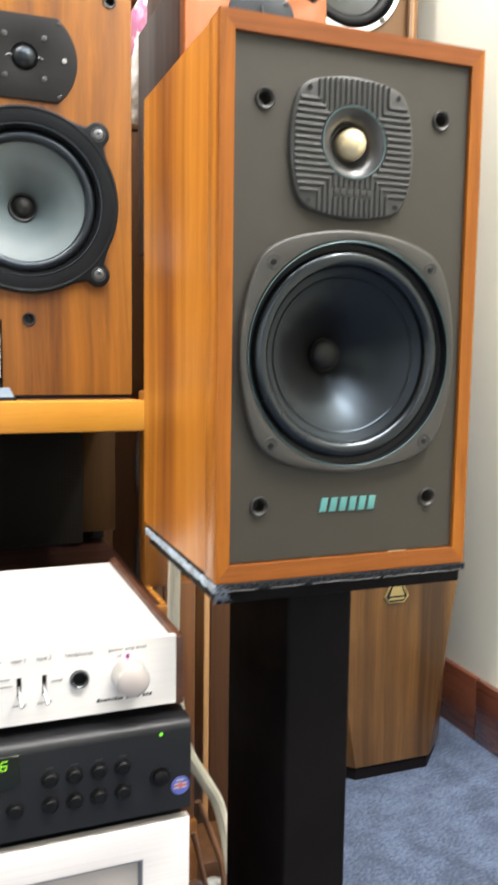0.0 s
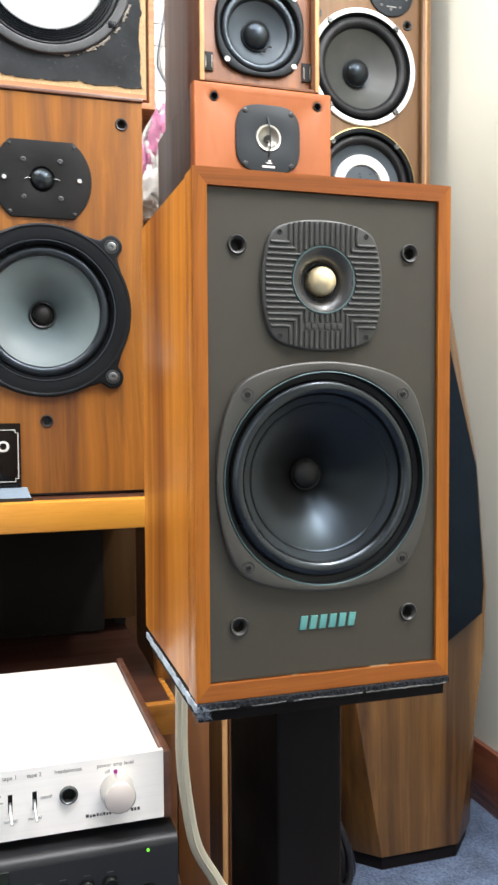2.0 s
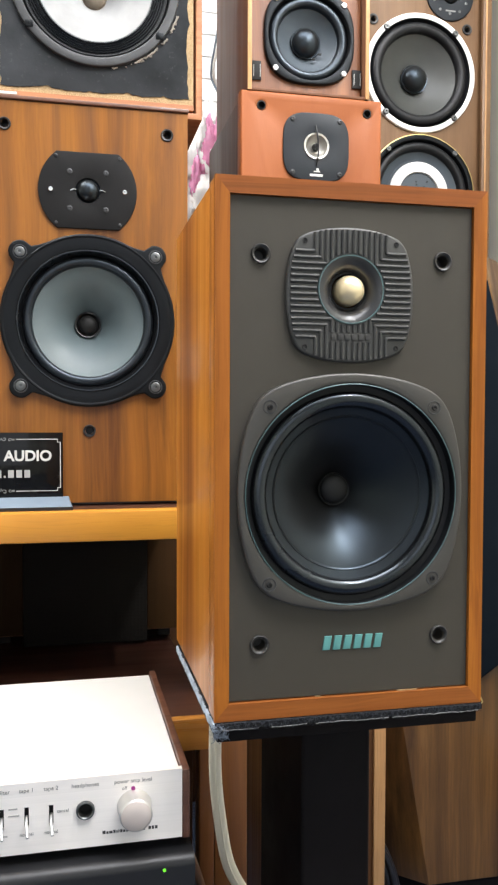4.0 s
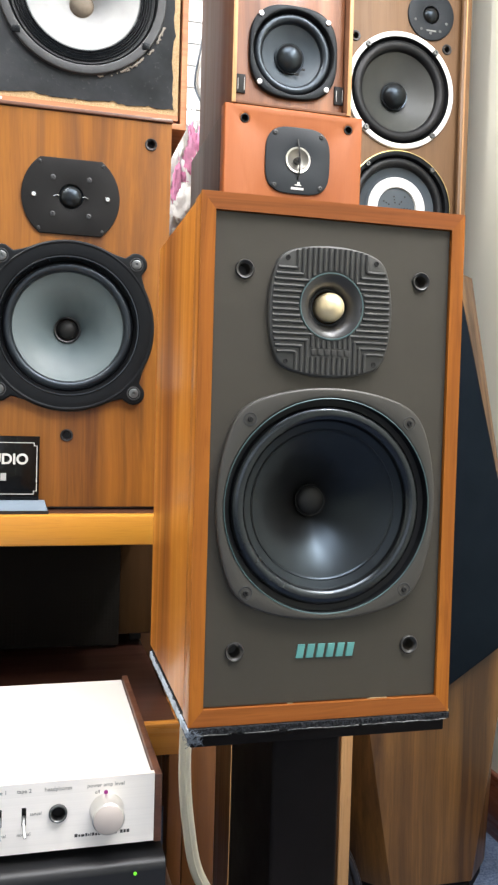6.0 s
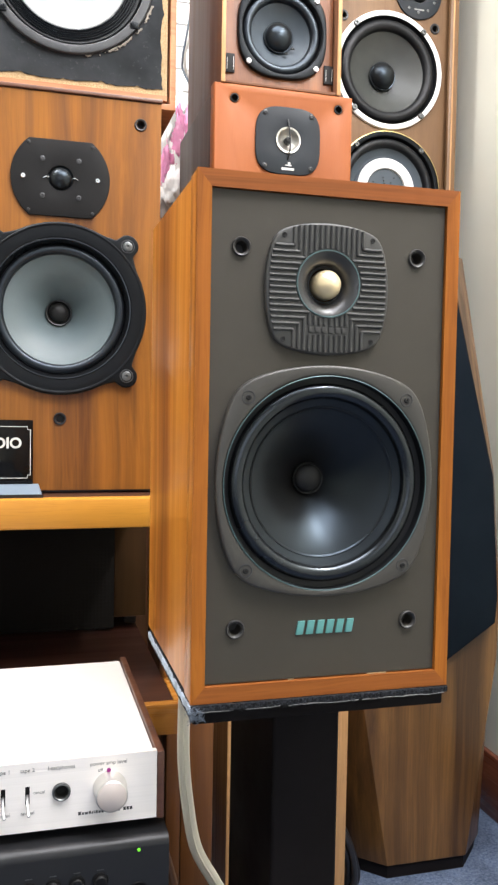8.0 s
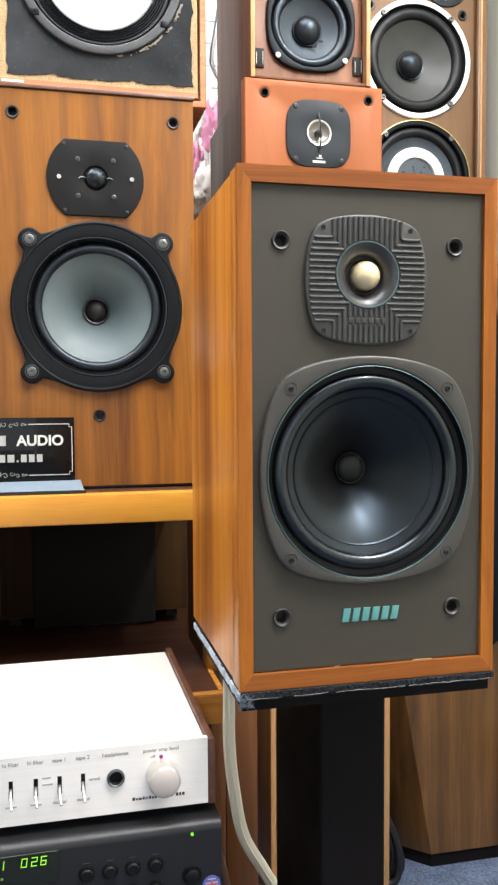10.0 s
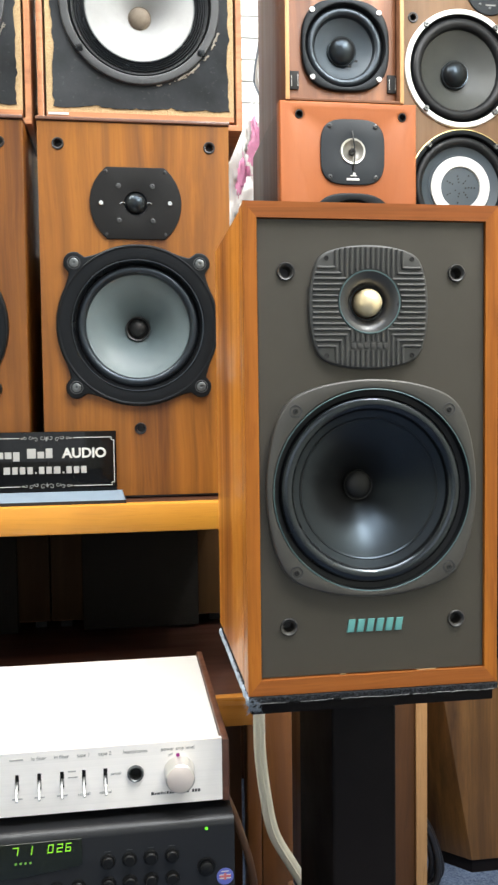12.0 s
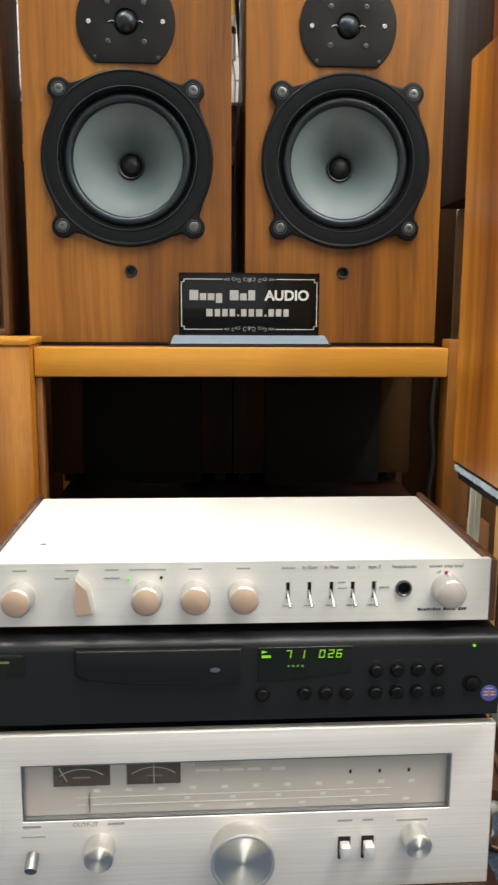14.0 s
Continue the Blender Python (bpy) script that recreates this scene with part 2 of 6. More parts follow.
MONITOR_WOOD = wood("red_walnut_baffle_veneer", (0.095, 0.029, 0.007), (0.19, 0.060, 0.012), (0.27, 0.094, 0.020), fine=0.9, rough=0.45, coat=0.05, contrast=1.2, pore=0.3)
TALL_WOOD = wood("pale_brown_baffle_veneer", (0.115, 0.059, 0.024), (0.152, 0.080, 0.034), (0.19, 0.103, 0.046), fine=1.0, rough=0.45, coat=0.05, contrast=0.9, pore=0.25, spec=0.35, vein=0.2)
TOWER_WOOD = wood("figured_tower_walnut", (0.050, 0.0215, 0.0055), (0.128, 0.060, 0.016), (0.225, 0.112, 0.033), fine=0.8, rough=0.38, coat=0.15, bands=1.2, contrast=1.5, pore=0.35)
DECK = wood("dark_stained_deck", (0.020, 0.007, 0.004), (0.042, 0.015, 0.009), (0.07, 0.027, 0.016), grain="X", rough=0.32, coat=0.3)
PALE_EDGE = wood("pale_edge_timber", (0.42, 0.21, 0.075), (0.52, 0.28, 0.11), (0.6, 0.35, 0.15), rough=0.45)
PANEL = wood("glossy_side_panel", (0.15, 0.042, 0.004), (0.30, 0.102, 0.011), (0.45, 0.175, 0.022), rough=0.26, coat=0.2, fine=0.3, bands=0.9, contrast=1.6, spec=0.4, vein=0.2)
CHIPBOARD = speckled("raw_chipboard", (0.42, 0.28, 0.14), (0.60, 0.44, 0.25), 420, 0.35, 0.7, 0.9, 0.7)
SKIRT = wood("red_brown_skirting", (0.095, 0.028, 0.015), (0.155, 0.047, 0.024), (0.20, 0.068, 0.035), grain="Y", rough=0.25, coat=0.5)
BAFFLE = worn("grey_brown_painted_baffle", (0.0485, 0.0420, 0.0315), 0.6, vary=0.07, scale=5, grit=900, relief=0.10, spec=0.4)
FLANGE = worn("grey_brown_moulded_flange", (0.050, 0.046, 0.040), 0.40, vary=0.06, grit=700, relief=0.06)
RIBBED = worn("ribbed_tweeter_moulding", (0.051, 0.050, 0.047), 0.5, vary=0.06, grit=700, relief=0.06, spec=0.3)
# plate slightly darker than its ribs: shade between ribs put into colour
RIB_VALLEY_SHADE = worn("tweeter_plate_moulding", (0.042, 0.041, 0.038), 0.45, vary=0.06, grit=700, relief=0.06)
TEAL = worn("teal_trim", (0.13, 0.36, 0.34), 0.4, 0.2, 0.08, relief=0)
TEAL_RING = worn("grey_teal_ring", (0.075, 0.125, 0.13), 0.45, 0.3, 0.08, relief=0)
HORN = worn("dark_horn_moulding", (0.030, 0.030, 0.031), 0.30, vary=0.06, relief=0)
SOCKET = worn("dark_grey_socket", (0.036, 0.034, 0.032), 0.4, vary=0.06, relief=0)
BRASS = worn("gold_dome", (0.92, 0.74, 0.46), 0.34, 0.5, 0.05, relief=0)
# bluish daylight on the gloss is set by tint, here and on rubber
GLOSS_BLACK = worn("glossy_black_cone", (0.0088, 0.0080, 0.0072), 0.325, vary=0.08, grit=500, relief=0.012, spec=0.46, tint=(0.62, 0.81, 1.0))
CAP_BLACK = worn("satin_black_cap", (0.0080, 0.0074, 0.0070), 0.5, vary=0.1, grit=500, relief=0.02, spec=0.35)
RUBBER = worn("black_rubber_surround", (0.0072, 0.0076, 0.0088), 0.45, vary=0.15, grit=600, relief=0.05, spec=0.3)
RUBBER_SHINE = worn("shiny_rubber_roll", (0.0042, 0.0043, 0.0048), 0.25, vary=0.06, grit=600, relief=0.01, spec=0.75, tint=(0.80, 0.90, 1.0))
BLACK = worn("black_plastic", (0.008, 0.008, 0.009), 0.40, vary=0.15, relief=0.06)
DULL_BLACK = worn("matt_black_paint", (0.0090, 0.0085, 0.0085), 0.5, vary=0.2, relief=0.06, spec=0.15)
THREAD = worn("grey_thread", (0.17, 0.168, 0.165), 0.8, vary=0.3, relief=0)
TUFT = worn("frayed_fibres", (0.10, 0.12, 0.155), 0.9, vary=0.3, relief=0)
LEVER = worn("pale_switch_lever", (0.88, 0.85, 0.81), 0.35, 0.35, 0.04, relief=0)
PLATE_BLACK = worn("blue_black_plate", (0.012, 0.015, 0.019), 0.5, vary=0.1, relief=0.05, spec=0.25)
CUP = worn("grey_metal_cup", (0.50, 0.48, 0.43), 0.35, 0.8, 0.1, relief=0)
BUTTON = worn("deep_black_button", (0.0048, 0.0046, 0.0048), 0.45, vary=0.1, relief=0.02, spec=0.22)
YELLOW_PVC = worn("yellow_cable_sheath", (0.80, 0.66, 0.03), 0.35, vary=0.08, relief=0.03)
VOID = worn("unlit_hole_lining", (0.010, 0.0095, 0.009), 0.8, vary=0.1, relief=0)
BASKET = worn("black_cast_basket", (0.0058, 0.0060, 0.0066), 0.38, vary=0.2, grit=500, relief=0.03, spec=0.16, tint=(0.85, 0.93, 1.0))
GREY_CONE = worn("grey_plastic_cone", (0.094, 0.121, 0.127), 0.48, vary=0.05, scale=14, grit=420, relief=0.04)
FRAME_GREY = worn("dusty_grey_cast_frame", (0.030, 0.031, 0.033), 0.5, vary=0.2, scale=30, grit=300, relief=0.15, dust=0.05)
CRUMB = worn("dry_glue", (0.24, 0.215, 0.18), 0.8, vary=0.3, relief=0.2)
RUBBER_SOFT = worn("satin_rubber_roll", (0.006, 0.0065, 0.008), 0.36, vary=0.1, grit=600, relief=0.03, spec=0.6, tint=(0.72, 0.86, 1.0))
WHITE_CONE = worn("white_paper_cone", (0.28, 0.278, 0.275), 0.7, vary=0.12, scale=16, grit=300, relief=0.12)
CONE_EDGE = worn("greyed_cone_edge", (0.13, 0.135, 0.14), 0.6, vary=0.12, scale=20, grit=300, relief=0.1)
TAN_CAP = worn("browned_paper_cap", (0.17, 0.135, 0.10), 0.75, vary=0.3, scale=40, grit=300, relief=0.12)
SMOKE_CONE = worn("smoky_plastic_cone", (0.044, 0.046, 0.042), 0.50, vary=0.12, scale=12, grit=500, relief=0.04)
PAPER_CONE = worn("dark_paper_cone", (0.044, 0.058, 0.071), 0.55, vary=0.1, grit=260, relief=0.15)
FELT = worn("black_felt_baffle", (0.020, 0.022, 0.0245), 0.85, vary=0.6, scale=7, grit=160, relief=0.5, dust=0.06, spec=0.25)
WHITE_TRIM = worn("white_enamel_ring", (0.80, 0.79, 0.76), 0.35, vary=0.03, relief=0)
SCREW = worn("dull_steel_screw", (0.30, 0.31, 0.31), 0.38, 0.9, 0.15, relief=0)
LUG_SCREW = worn("dark_oxidised_screw", (0.13, 0.135, 0.135), 0.36, 0.75, 0.2, relief=0)
PALE_SCREW = worn("zinc_screw", (0.50, 0.50, 0.50), 0.4, 0.6, 0.1, relief=0)
BRIGHT = worn("bright_steel", (0.78, 0.78, 0.77), 0.22, 1.0, 0.05, relief=0)
PAD_EDGE = worn("pale_blue_grey_edge", (0.34, 0.41, 0.50), 0.7, vary=0.45, scale=90, relief=0.2)
GREY_PAD = speckled("frayed_grey_felt_pad", (0.014, 0.015, 0.017), (0.075, 0.080, 0.095), 520, 0.46, 0.72, 1.0, 0.9, 0.003)
COLUMN = worn("black_powder_coat", (0.0074, 0.0058, 0.0059), 0.6, vary=0.2, grit=500, relief=0.12, spec=0.11)
CREAM_PVC = worn("cream_cable_sheath", (0.93, 0.88, 0.72), 0.38, vary=0.04, relief=0.03)
BROWN_PVC = worn("brown_cable_sheath", (0.20, 0.10, 0.055), 0.35, vary=0.1, relief=0.04)
BLACK_PVC = worn("black_cable_sheath", (0.014, 0.014, 0.016), 0.35, vary=0.1, relief=0.04)
BLUE_PVC = worn("blue_cable_sheath", (0.03, 0.04, 0.30), 0.35, vary=0.1, relief=0.04)
WHITE_PVC = worn("white_cable_sheath", (0.72, 0.72, 0.70), 0.4, vary=0.05, relief=0.04)
BAG_WHITE = worn("crumpled_white_film", (0.93, 0.93, 0.94), 0.3, vary=0.04, relief=0.05, coat=0.3)
BAG_PINK = worn("crumpled_pink_film", (0.84, 0.34, 0.58), 0.25, vary=0.25, scale=40, relief=0.05, coat=0.3)
ALU_FACE = brushed("pale_satin_aluminium", (0.92, 0.865, 0.82), 0.45, 0.35, hair=0.35)
AMP_TOP = worn("pale_painted_lid", (0.78, 0.775, 0.74), 0.38, vary=0.02, grit=700, relief=0.04, coat=0.1)
TUNER_FACE = brushed("brushed_silver_face", (0.98, 0.885, 0.845), 0.40, 0.25, hair=0.9)
TUNER_SCALE = brushed("silver_dial_plate", (0.60, 0.53, 0.465), 0.45, 0.3, hair=0.4)
KNOB_SIDE = worn("satin_knob_edge", (0.75, 0.73, 0.70), 0.32, 0.9, 0.04, relief=0)
# tan of the caps: warm reflections put into the base colour
KNOB_FACE = worn("satin_knob_face", (0.66, 0.46, 0.335), 0.5, 0.2, 0.04, relief=0)
PALE_KNOB = worn("pale_knob_face", (0.60, 0.525, 0.485), 0.5, 0.2, 0.03, relief=0)
SPUN = spun("turned_aluminium", (1.0, 0.95, 0.88), 0.5)
CD_BLACK = worn("slate_black_fascia", (0.0105, 0.0105, 0.0118), 0.42, vary=0.08, grit=900, relief=0.05, spec=0.4)
CD_TRAY = worn("slate_black_drawer", (0.0095, 0.0102, 0.0122), 0.36, vary=0.08, grit=900, relief=0.04, spec=0.4)
SCREEN = worn("dark_display_window", (0.010, 0.012, 0.006), 0.10, vary=0.05, relief=0)
GREEN = glow("green_display_light", (0.38, 1.0, 0.02), 1.1)
GREEN_DIM = glow("dim_green_display_light", (0.35, 0.9, 0.10), 0.5)
GREEN_LED = glow("green_lamp_light", (0.22, 1.0, 0.02), 1.3)
RED_LED = glow("magenta_lamp_light", (0.85, 0.0, 0.50), 0.42)
METER = worn("brown_meter_face", (0.085, 0.052, 0.028), 0.3, vary=0.1, relief=0)
INK = worn("dark_ink", (0.05, 0.045, 0.045), 0.6, vary=0.05, relief=0)
GREY_INK = worn("grey_ink", (0.22, 0.21, 0.20), 0.6, vary=0.05, relief=0)
PALE_INK = worn("pale_ink", (0.55, 0.54, 0.51), 0.5, vary=0.03, relief=0)
PRINT_INK = worn("greyed_print_ink", (0.36, 0.355, 0.34), 0.5, vary=0.05, relief=0)
FAINT_INK = worn("faint_grey_ink", (0.40, 0.385, 0.37), 0.6, vary=0.1, relief=0)
DIAL_INK = worn("white_dial_ink", (0.74, 0.70, 0.64), 0.5, vary=0.03, relief=0)
DIM_INK = worn("faded_grey_ink", (0.20, 0.20, 0.19), 0.5, vary=0.2, relief=0)
STICKER_BLUE = worn("blue_sticker", (0.10, 0.12, 0.42), 0.4, vary=0.05, relief=0)
STICKER_RED = worn("red_sticker_print", (0.5, 0.12, 0.12), 0.4, vary=0.05, relief=0)
ACRYLIC = worn("gloss_black_acrylic", (0.006, 0.006, 0.006), 0.08, vary=0.05, relief=0, spec=0.22)
SLATE_BASE = worn("grey_blue_plinth", (0.15, 0.19, 0.235), 0.45, vary=0.05, relief=0.05)
GOLD = worn("gold_badge", (0.62, 0.50, 0.22), 0.35, 0.9, 0.08, relief=0)
GRILLE = worn("blue_black_grille_cloth", (0.0045, 0.0078, 0.0118), 0.9, vary=0.12, grit=900, relief=0.4, spec=0.08)
MESH_GRILLE = perforated("black_perforated_sheet", (0.0105, 0.0092, 0.0080), (0.0020, 0.0019, 0.0018), 0.0052)
WALL = worn("cream_wall_paint", (0.80, 0.795, 0.69), 0.6, vary=0.025, scale=3, grit=160, relief=0.10)
CEIL = worn("white_ceiling_paint", (0.80, 0.80, 0.78), 0.7, vary=0.02, scale=3, grit=120, relief=0.08)
TILE = worn("white_glazed_tile", (0.80, 0.80, 0.80), 0.14, vary=0.02, scale=6, relief=0.0)
GROUT = worn("grey_grout", (0.38, 0.37, 0.36), 0.9, vary=0.1, relief=0.2)
CARPET = speckled("blue_loop_carpet", (0.052, 0.078, 0.140), (0.175, 0.215, 0.30), 210, 0.36, 0.66, 1.0, 1.0, 0.004, (16, 0.62, 1.12))
PANE = clear_glass("dial_glass")
DAY = glow("ceiling_diffuser", (1.0, 0.97, 0.92), 3.0)


# ---- mesh helpers, all in drawing units ----
def part(name, bm, material, parent, label="", at=(0, 0, 0), smooth=40):
    """Links a bmesh as one mesh object under a thing or a part."""
    bmesh.ops.scale(bm, vec=(UNIT, UNIT, UNIT), verts=bm.verts)
    bm.normal_update()
    me = bpy.data.meshes.new(name)
    bm.to_mesh(me)
    bm.free()
    me.materials.append(material)
    if smooth:
        me.shade_smooth()
        for p in me.polygons:
            if max(abs(c) for c in p.normal) > 0.99995:
                p.use_smooth = False
        me.set_sharp_from_angle(angle=radians(smooth))
    ob = new(name, me)
    ob.parent = parent
    ob.location = [UNIT * c for c in at]
    if label:
        tagged(ob, label)
    return ob


def again(ob, at, parent=None):
    """Another part on the same mesh."""
    c = new(ob.name.split(".")[0], ob.data)
    c.parent = parent or ob.parent
    c.location = [UNIT * v for v in at]
    c.rotation_euler = ob.rotation_euler
    if "label" in ob:
        tagged(c, ob["label"])
    return c


def thing(name, x, y, z, label, category, group="", rz=0, rx=0, ry=0, kind=""):
    ob = new(name)
    ob.empty_display_size = 0.05
    ob.matrix_world = pose(UNIT * x, UNIT * y, UNIT * z, rx, ry, rz)
    return tagged(ob, label, category, group, kind)


def merge(*bms):
    out = bms[0]
    for b in bms[1:]:
        me = bpy.data.meshes.new("scrap")
        b.to_mesh(me)
        out.from_mesh(me)
        b.free()
        bpy.data.meshes.remove(me)
    return out


def box(x0, x1, y0, y1, z0, z1, bevel=0.0, seg=2):
    bm = bmesh.new()
    bmesh.ops.create_cube(bm, size=1)
    for v in bm.verts:
        v.co = ((x0 + x1) / 2 + v.co.x * (x1 - x0), (y0 + y1) / 2 + v.co.y * (y1 - y0), (z0 + z1) / 2 + v.co.z * (z1 - z0))
    if bevel:
        bmesh.ops.bevel(bm, geom=bm.edges[:], offset=bevel, segments=seg, affect="EDGES", profile=0.5)
    return bm


def rounded_box(x0, x1, y0, y1, z0, z1, r, axis="z", seg=5, small=0.001):
    """A box whose edges along one axis are rounded by r."""
    bm = box(x0, x1, y0, y1, z0, z1)
    k = "xyz".index(axis)
    es = [e for e in bm.edges if abs((e.verts[0].co - e.verts[1].co)[k]) > 1e-6]
    bmesh.ops.bevel(bm, geom=es, offset=r, segments=seg, affect="EDGES", profile=0.5)
    return bm


def lathe(profile, n=64, x=0.0, z=0.0):
    """Turns (radius, depth) pairs about the y axis; depth grows away from the viewer."""
    bm = bmesh.new()
    rings = []
    for r, d in profile:
        if r < 1e-6:
            rings.append([bm.verts.new((x, d, z))])
        else:
            rings.append([bm.verts.new((x + r * math.cos(2 * math.pi * i / n), d, z + r * math.sin(2 * math.pi * i / n))) for i in range(n)])
    for a, b in zip(rings, rings[1:]):
        for i in range(n):
            j = (i + 1) % n
            if len(a) == 1:
                bm.faces.new((a[0], b[i], b[j]))
            elif len(b) == 1:
                bm.faces.new((a[i], b[0], a[j]))
            else:
                bm.faces.new((a[i], b[i], b[j], a[j]))
    bmesh.ops.recalc_face_normals(bm, faces=bm.faces)
    return bm


def circle(r, n=48, x=0.0, z=0.0):
    return [(x + r * math.cos(2 * math.pi * i / n), z + r * math.sin(2 * math.pi * i / n)) for i in range(n)]


def squircle(a, b, power, n=96):
    out = []
    for i in range(n):
        c, s = math.cos(2 * math.pi * i / n), math.sin(2 * math.pi * i / n)
        out.append((a * math.copysign(abs(c) ** (2 / power), c), b * math.copysign(abs(s) ** (2 / power), s)))
    return out


def bowed(a, corner, n=144, soft=26):
    """A square with bowed sides and rounded corners: half width a, corner where the bows would meet."""
    s = a - corner
    big = (corner * corner + s * s) / (2 * s)
    c = a - big
    out = []
    for i in range(n):
        t = 2 * math.pi * i / n
        total = 0.0
        for k in range(4):
            d = t - k * math.pi / 2
            r = c * math.cos(d) + math.sqrt(big * big - (c * math.sin(d)) ** 2)
            total += r ** -soft
        r = total ** (-1 / soft)
        out.append((r * math.cos(t), r * math.sin(t)))
    return out


def plate(outline, holes, y0, y1, bevel=0.0):
    """A sheet in the xz plane from y0 (front) to y1, with holes through it."""
    bm = bmesh.new()
    edges = []
    for loop in [outline, *holes]:
        vs = [bm.verts.new((px, y1, pz)) for px, pz in loop]
        edges += [bm.edges.new((vs[i], vs[(i + 1) % len(vs)])) for i in range(len(vs))]
    if holes:
        bmesh.ops.triangle_fill(bm, use_beauty=True, use_dissolve=False, edges=edges)
    else:
        bm.faces.new(bm.verts[:])
    faces = bm.faces[:]
    res = bmesh.ops.extrude_face_region(bm, geom=faces)
    front = [g for g in res["geom"] if isinstance(g, bmesh.types.BMVert)]
    bmesh.ops.translate(bm, vec=(0, y0 - y1, 0), verts=front)
    if bevel:
        keep = set(front)
        rim = [e for e in bm.edges if e.verts[0] in keep and e.verts[1] in keep and e.is_manifold and e.calc_face_angle(0) > 0.8]
        bmesh.ops.bevel(bm, geom=rim, offset=bevel, segments=3, affect="EDGES", profile=0.5)
    bmesh.ops.recalc_face_normals(bm, faces=bm.faces)
    return bm


def rect(x0, x1, z0, z1):
    return [(x0, z0), (x1, z0), (x1, z1), (x0, z1)]


def shell(w, h, d, wall, depth, bevel=0.0012, front=0.0):
    """A speaker cabinet: a box w wide, h high and d deep whose open front shows the edges of its walls."""
    bm = box(-w / 2, w / 2, front, d, 0, h)
    f = min(bm.faces, key=lambda q: q.calc_center_median().y)
    bmesh.ops.inset_individual(bm, faces=[f], thickness=wall)
    bmesh.ops.inset_individual(bm, faces=[f], thickness=0.0002)
    bmesh.ops.translate(bm, vec=(0, depth, 0), verts=f.verts)
    bmesh.ops.bevel(bm, geom=[e for e in bm.edges if e.calc_face_angle(0) > 0.5], offset=bevel, segments=2, affect="EDGES", profile=0.5, clamp_overlap=True)
    return bm


def tube(points, r, n=12, flat=1.0, steps=8):
    """A round or flattened cable along a smooth line through the points."""
    pts = [Vector(p) for p in points]
    line = []
    for i in range(len(pts) - 1):
        p0, p1, p2, p3 = pts[max(i - 1, 0)], pts[i], pts[i + 1], pts[min(i + 2, len(pts) - 1)]
        for k in range(steps):
            t = k / steps
            line.append(0.5 * ((2 * p1) + (p2 - p0) * t + (2 * p0 - 5 * p1 + 4 * p2 - p3) * t * t + (3 * p1 - p0 - 3 * p2 + p3) * t ** 3))
    line.append(pts[-1])
    bm = bmesh.new()
    rings = []
    for i, p in enumerate(line):
        d = (line[min(i + 1, len(line) - 1)] - line[max(i - 1, 0)]).normalized()
        u = d.cross(Vector((0, 1, 0.05))).normalized()
        v = d.cross(u)
        rings.append([bm.verts.new(p + u * r * math.cos(2 * math.pi * k / n) + v * r * flat * math.sin(2 * math.pi * k / n)) for k in range(n)])
    for a, b in zip(rings, rings[1:]):
        for k in range(n):
            bm.faces.new((a[k], a[(k + 1) % n], b[(k + 1) % n], b[k]))
    bm.faces.new(rings[0]), bm.faces.new(rings[-1])
    bmesh.ops.recalc_face_normals(bm, faces=bm.faces)
    return bm


def lettering(text, size, x, y, z, align="CENTER", heavy=0.0):
    """Flat raised words in the built-in font, facing the viewer."""
    cu = bpy.data.curves.new("words", "FONT")
    cu.body, cu.size, cu.align_x, cu.align_y = text, size, align, "CENTER"
    cu.extrude, cu.offset = 0.0002, heavy
    ob = bpy.data.objects.new("words", cu)
    scene.collection.objects.link(ob)
    me = bpy.data.meshes.new_from_object(ob.evaluated_get(bpy.context.evaluated_depsgraph_get()))
    bm = bmesh.new()
    bm.from_mesh(me)
    bpy.data.objects.remove(ob)
    bpy.data.curves.remove(cu)
    bpy.data.meshes.remove(me)
    for v in bm.verts:
        v.co = (x + v.co.x, y - v.co.z, z + v.co.y)
    return bm


def bars(spec, y, thick=0.0006):
    """Plain bars in place of writing: (x0, x1, z0, z1) each."""
    return merge(*[box(a, b, y - thick, y, c, d) for a, b, c, d in spec])


def screw_head(r, proud=0.0015):
    """A cross-head screw with a dished slot."""
    bm = lathe([(r, 0), (r, -proud * 0.6), (r * 0.8, -proud), (r * 0.32, -proud), (r * 0.22, -proud * 0.2), (0, -proud * 0.1)], 20)
    return bm


def grommet(r_out, r_in, depth=0.014):
    """A socket for a grille peg: a lipped ring round a deep hole."""
    return lathe([(r_out, 0.0005), (r_out, -0.0012), (r_out * 0.9, -0.0022), (r_in * 1.25, -0.0018), (r_in, 0.0005), (r_in, depth), (0, depth)], 28)


# ---- the room ----
X0, X1, Y0, Y1, ZC = -2.6, 1.01, -3.0, 1.85, 2.95


def setting(name, bm, material, label, category, smooth=0):
    return tagged(part(name, bm, material, None, "", smooth=smooth), label, category, "", "structure")


floor = setting("floor", box(X0, X1, Y0, Y1, -0.1, 0), CARPET, "blue flecked loop-pile carpet on the shop floor", "floor")
ceiling = setting("ceiling", box(X0 - 0.1, X1 + 0.1, Y0 - 0.1, Y1 + 0.1, ZC, ZC + 0.1), CEIL, "plain white painted ceiling", "ceiling")
wall_east = setting("wall_east", box(X1, X1 + 0.1, Y0 - 0.1, Y1 + 0.1, -0.1, ZC), WALL, "smooth cream painted wall beside the tower speaker", "wall")
wall_west = setting("wall_west", box(X0 - 0.1, X0, Y0 - 0.1, Y1 + 0.1, -0.1, ZC), WALL, "smooth cream painted wall", "wall")
